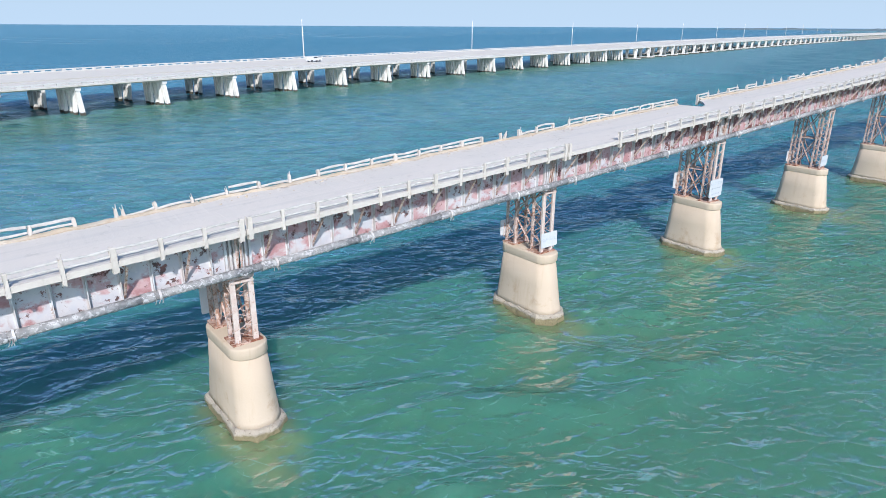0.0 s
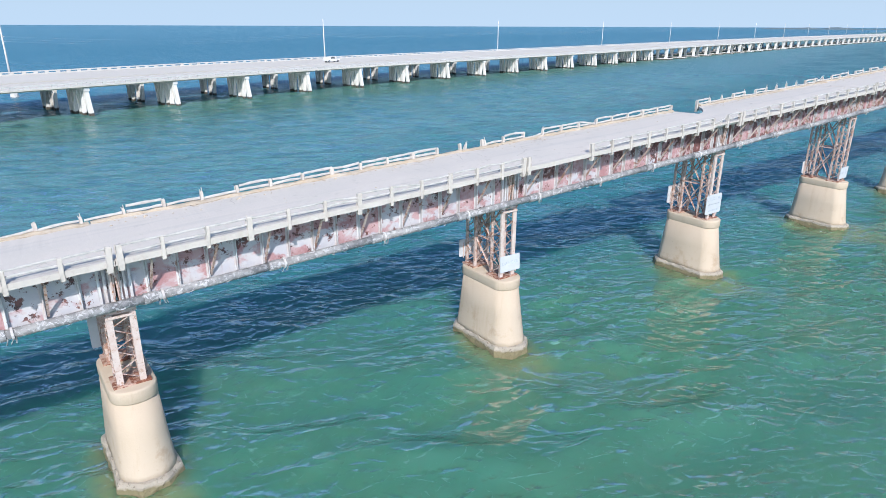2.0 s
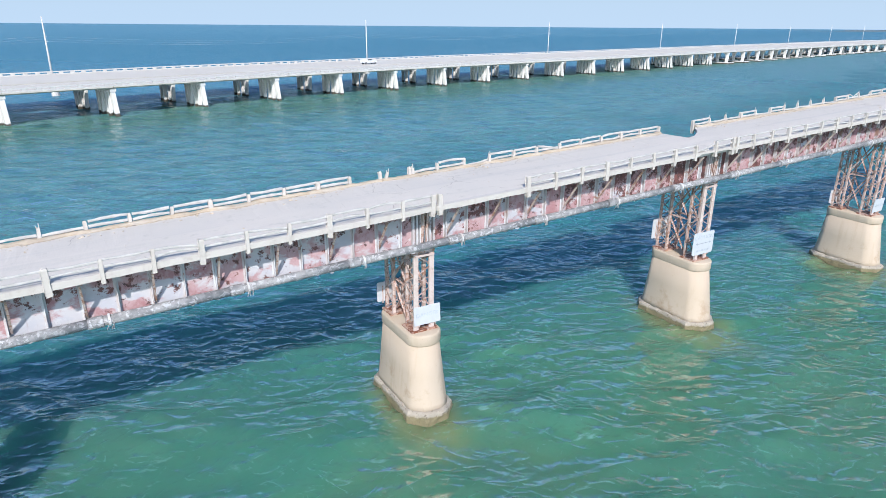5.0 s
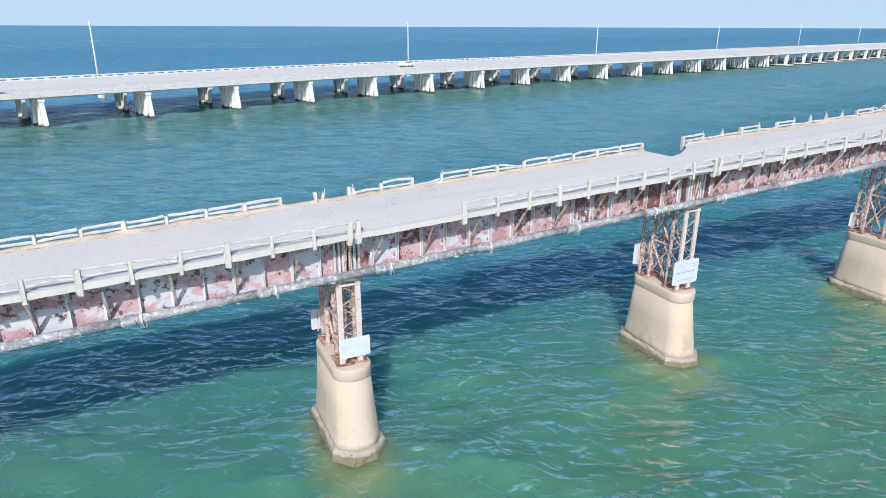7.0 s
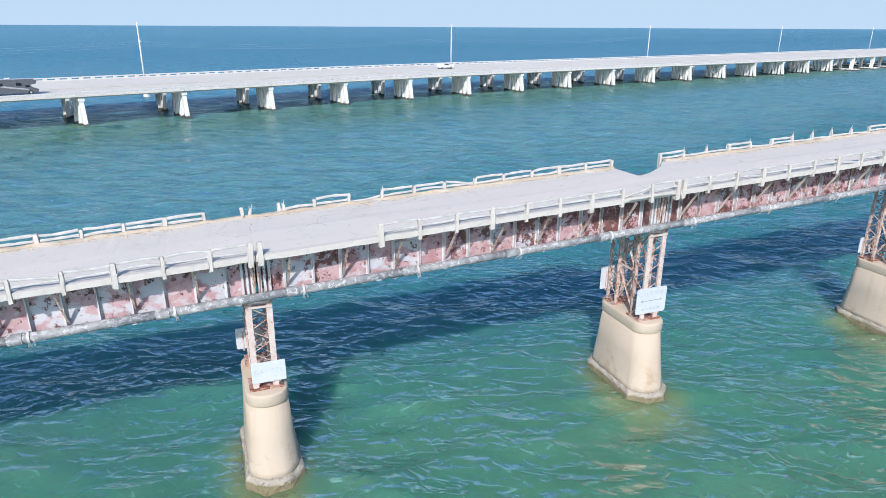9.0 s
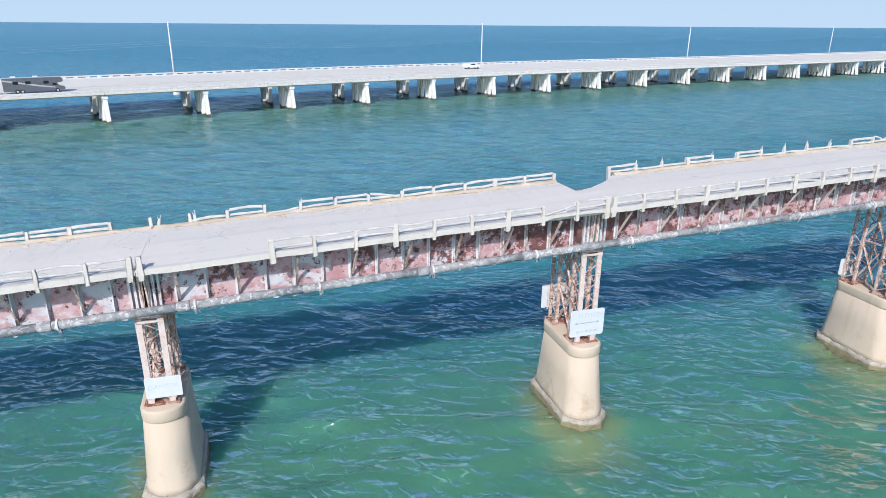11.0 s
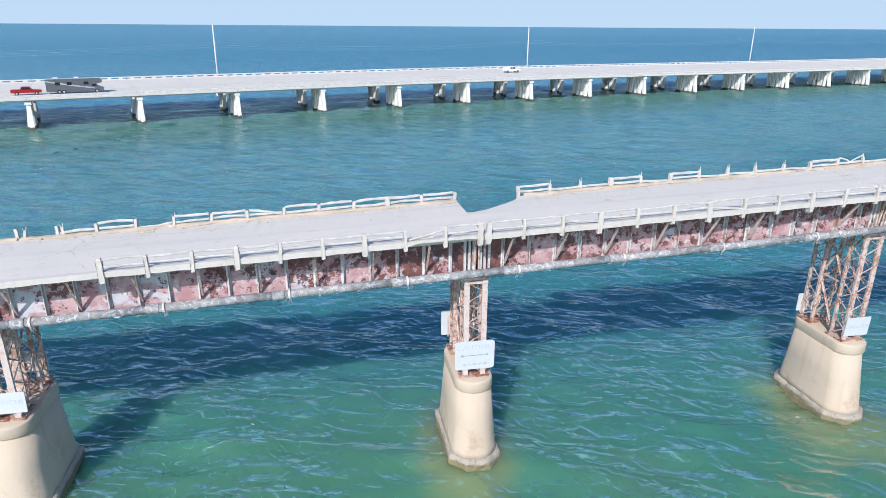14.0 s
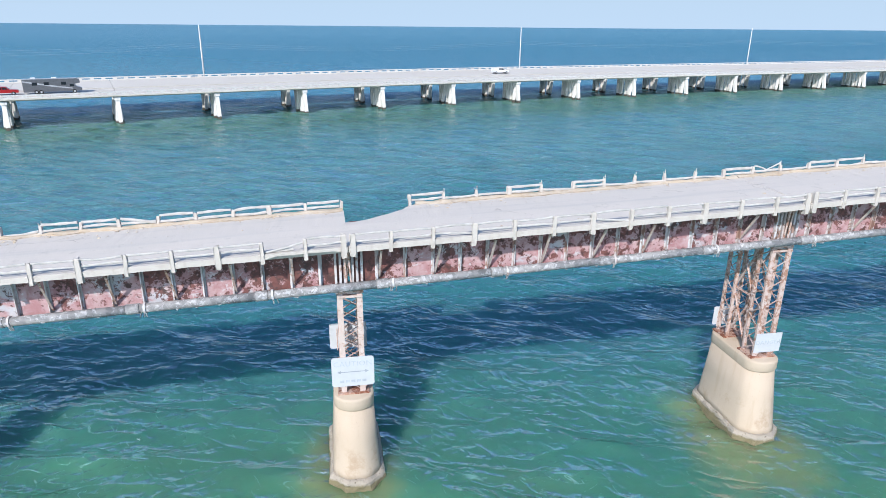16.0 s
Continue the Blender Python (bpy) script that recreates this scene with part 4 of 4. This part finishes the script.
for k in range(-8, 84):
    s0, s1 = k * BENT + 0.04, (k + 1) * BENT - 0.04
    rs = thing("road_span", pose(0, 0, 0), "pale concrete road bridge span with open concrete parapets", "bridge span", "spans of the road bridge")
    part("deck", strip(s0, s1, ((-0.6, 6.95), (-0.6, 7.22), (13.6, 7.29), (13.6, 6.95), (12.8, 6.62), (0.2, 6.62))).mesh("deck", M_ROAD), rs)
    part("deck", strip(s0, s1, ((15.6, 6.95), (15.6, 7.29), (WIDTH + 1.3, 7.22), (WIDTH + 1.3, 6.9), (WIDTH - 1, 6.62), (16.4, 6.62))).mesh("deck", M_ROAD), rs)
    for w, nm in ((-0.55, "near_parapet"), (WIDTH + 0.95, "far_parapet")):
        part("kerb", strip(s0, s1, ((w, 7.23), (w, 7.5), (w + 0.3, 7.5), (w + 0.3, 7.23))).mesh("kerb", M_NEW), rs)
        part("parapet_beam", strip(s0, s1, ((w - 0.02, 7.84), (w - 0.02, 8.12), (w + 0.28, 8.12), (w + 0.28, 7.84))).mesh("parapet_beam", M_NEW), rs)
        cnt = 8
        block = ((w + 0.02, 7.5), (w + 0.02, 7.84), (w + 0.26, 7.84), (w + 0.26, 7.5))
        joined = Shape()
        for j in range(cnt):
            s = s0 + (s1 - s0) * (j + 0.5) / cnt
            one = joined if k > 14 else Shape()
            one.rings([sect(s - 0.55, block), sect(s + 0.55, block)])
            if k <= 14:
                part("parapet_post", one.mesh("parapet_post", M_NEW), rs)
        if k > 14:
            tagged(part("parapet_balustrade", joined.mesh("parapet_balustrade", M_NEW), rs), kind="stuff")

# ---- power line ----
POLES = [(-112, 192), (18.5, 240), (146, 287), (288, 329)]
for k in range(10):
    a, b = POLES[-2], POLES[-1]
    POLES.append((b[0] + 150, b[1] + 44 - 1.5 * k))
tops = []
for x, y in POLES:
    u = thing("power_pole", pose(x, y, 0), "tall slender pale concrete power pole standing in the sea", "power pole", "poles of the power line")
    part("shaft", Shape().tube((0, 0, 0.5), (0, 0, 23.6), 0.40, 10, 0.17).mesh("shaft", M_POLE, True), u)
    part("footing", Shape().tube((0, 0, -2), (0, 0, 1.3), 1.3, 12, 1.1).mesh("footing", M_NEW), u)
    for z in (16.2, 16.9, 17.6):
        bar("insulator_arm", (0, 0, z), (0.6 if z != 16.9 else -0.6, 0, z + 0.15), 0.10, 0.10, M_POLE, u)
    tops.append((x, y))
for (xa, ya), (xb, yb) in zip(tops[:5], tops[1:6]):
    for z, off in ((16.35, 0.6), (17.05, -0.6), (17.75, 0.6)):
        pts = [(xa + (xb - xa) * t + off * 0.3, ya + (yb - ya) * t, z - 2.0 * 4 * t * (1 - t)) for t in (i / 14 for i in range(15))]
        w = Shape().rings([[(px, py + 0.016 * math.cos(q), pz_ + 0.016 * math.sin(q)) for q in (0.8, 2.4, 3.9, 5.5)] for px, py, pz_ in pts])
        tagged(new("power_cable", w.mesh("power_cable", M_WIRE)), "thin pale power cable sagging between poles over the sea", "cable", "cables of the power line")


# ---- vehicles on the road bridge ----
M_GLASS = plain("dark_vehicle_glass", (0.02, 0.025, 0.03), 0.1)
M_TYRE = plain("black_tyre", (0.02, 0.02, 0.02), 0.9)
M_RED = plain("red_car_paint", (0.35, 0.012, 0.015), 0.3)
M_WHITE = plain("white_car_paint", (0.75, 0.75, 0.75), 0.3)
M_COACH = plain("grey_coach_paint", (0.11, 0.115, 0.125), 0.35)
M_STRIPE = plain("pale_grey_stripe", (0.42, 0.43, 0.45), 0.4)


def slab_side(profile, y0, y1, inset=0.0):
    """A body from its side outline, drawn in x and z."""
    return Shape().rings([[(x, y0, z) for x, z in profile], [(x, y1, z) for x, z in profile]])


def wheels(v, xs, half, r):
    for x in xs:
        for y in (-half, half):
            wh = part("wheel", Shape().tube((x, y - 0.13, r), (x, y + 0.13, r), r, 14).mesh("wheel", M_TYRE), v)
            part("rim", Shape().tube((x, y - 0.15, r), (x, y + 0.15, r), r * 0.5, 10).mesh("rim", M_STRIPE), wh)


def road_pose(x, w):
    s = (x - 31) / math.cos(0.3)
    for _ in range(6):
        s += (x - road_at(s, w, 0)[0])
    p, a = centre(s)
    q = road_at(s, w, 7.29 + tilt_z(w))
    return pose(*q, 0, 0, math.degrees(a))


def pickup(m, paint, label, shell=False):
    v = thing("pickup_truck", m, label, "pickup truck")
    low_ = [(-3.2, 0.55), (3.2, 0.55), (3.25, 0.95), (3.1, 1.2), (1.5, 1.3), (-3.2, 1.3)]
    part("body", slab_side(low_, -0.98, 0.98).mesh("body", paint), v)
    cab = [(1.35, 1.3), (0.75, 1.95), (-0.9, 1.98), (-1.15, 1.3)] if not shell else [(1.35, 1.3), (0.75, 1.95), (-3.1, 1.98), (-3.2, 1.3)]
    c = part("cab", slab_side(cab, -0.88, 0.88).mesh("cab", paint), v)
    for y0, y1 in ((-0.9, -0.885), (0.885, 0.9)):
        part("side_window", slab_side([(1.1, 1.36), (0.68, 1.85), (-0.1, 1.87), (-0.1, 1.36)], y0, y1).mesh("side_window", M_GLASS), c)
        part("side_window", slab_side([(-0.2, 1.36), (-0.2, 1.87), (-0.85, 1.88), (-1.02, 1.36)], y0, y1).mesh("side_window", M_GLASS), c)
    part("windscreen", Shape().add([(1.36, -0.78, 1.34), (1.36, 0.78, 1.34), (0.79, 0.74, 1.92), (0.79, -0.74, 1.92)], [(0, 1, 2, 3)]).mesh("windscreen", M_GLASS), c)
    if not shell:
        part("bed_liner", Shape().box(-3.0, -1.3, -0.8, 0.8, 1.302, 1.31).mesh("bed_liner", M_TYRE), v)
    wheels(v, (-2.0, 2.1), 0.92, 0.42)
    return v


def motorhome(m):
    v = thing("motorhome", m, "large grey motorhome with pale stripes driving on the road bridge", "motorhome")
    prof = [(-6.3, 0.5), (4.6, 0.5), (6.2, 0.6), (6.3, 1.2), (5.2, 1.6), (4.7, 2.2), (6.0, 2.5), (6.0, 3.2), (5.4, 3.55), (-6.3, 3.55)]
    part("body", slab_side(prof, -1.25, 1.25).mesh("body", M_COACH), v)
    for y0, y1 in ((-1.275, -1.255), (1.255, 1.275)):
        part("stripe", slab_side([(-6.2, 2.9), (0.5, 1.6), (4.2, 1.1), (4.2, 1.35), (0.5, 1.95), (-6.2, 3.2)], y0, y1).mesh("stripe", M_STRIPE), v)
        for xw in (-4.3, -1.8, 1.9):
            part("window", slab_side([(xw, 2.1), (xw + 1.1, 2.1), (xw + 1.1, 2.8), (xw, 2.8)], y0 - 0.004, y1 + 0.004).mesh("window", M_GLASS), v)
        part("cab_window", slab_side([(3.7, 1.7), (4.7, 1.7), (4.5, 2.2), (3.7, 2.2)], y0 - 0.004, y1 + 0.004).mesh("cab_window", M_GLASS), v)
    part("roof", Shape().box(-6.25, 5.3, -1.2, 1.2, 3.552, 3.6).mesh("roof", M_STRIPE), v)
    for xr in (-4.0, 0.5):
        part("roof_unit", bm_mesh(chamfered(1.1, 0.8, 0.3, 0.08), "roof_unit", M_WHITE), v, pose(xr, 0, 3.76))
    wheels(v, (-3.6, -2.6, 4.6), 1.13, 0.5)
    return v


motorhome(road_pose(-7.0, 7.5))
pickup(road_pose(-17.0, 7.5), M_RED, "red pickup truck driving behind the grey motorhome")
pickup(road_pose(122.0, 21.0), M_WHITE, "white pickup truck driving on the road bridge", True)

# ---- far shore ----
# distance haze is mixed into the shore's blue-grey base colour
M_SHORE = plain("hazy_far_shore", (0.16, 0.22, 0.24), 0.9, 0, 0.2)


def far_shore():
    rows = []
    for i in range(160):
        a = radians(9 + 23 * i / 159)
        hgt = 5.5 + 7 * noise.noise((i * 0.11, 0.3, 0)) + 3 * noise.noise((i * 0.6, 5.3, 0))
        hgt = max(0.6, hgt) * min(1.0, (159 - i) / 40)
        ca, sa = math.cos(a), math.sin(a)
        rows.append([(3600 * ca, 3600 * sa, -1), (3640 * ca, 3640 * sa, 0.5 * hgt), (3700 * ca, 3700 * sa, hgt), (3900 * ca, 3900 * sa, hgt), (4000 * ca, 4000 * sa, -1)])
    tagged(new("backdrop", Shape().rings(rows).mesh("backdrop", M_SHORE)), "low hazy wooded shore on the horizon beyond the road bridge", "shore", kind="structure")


far_shore()
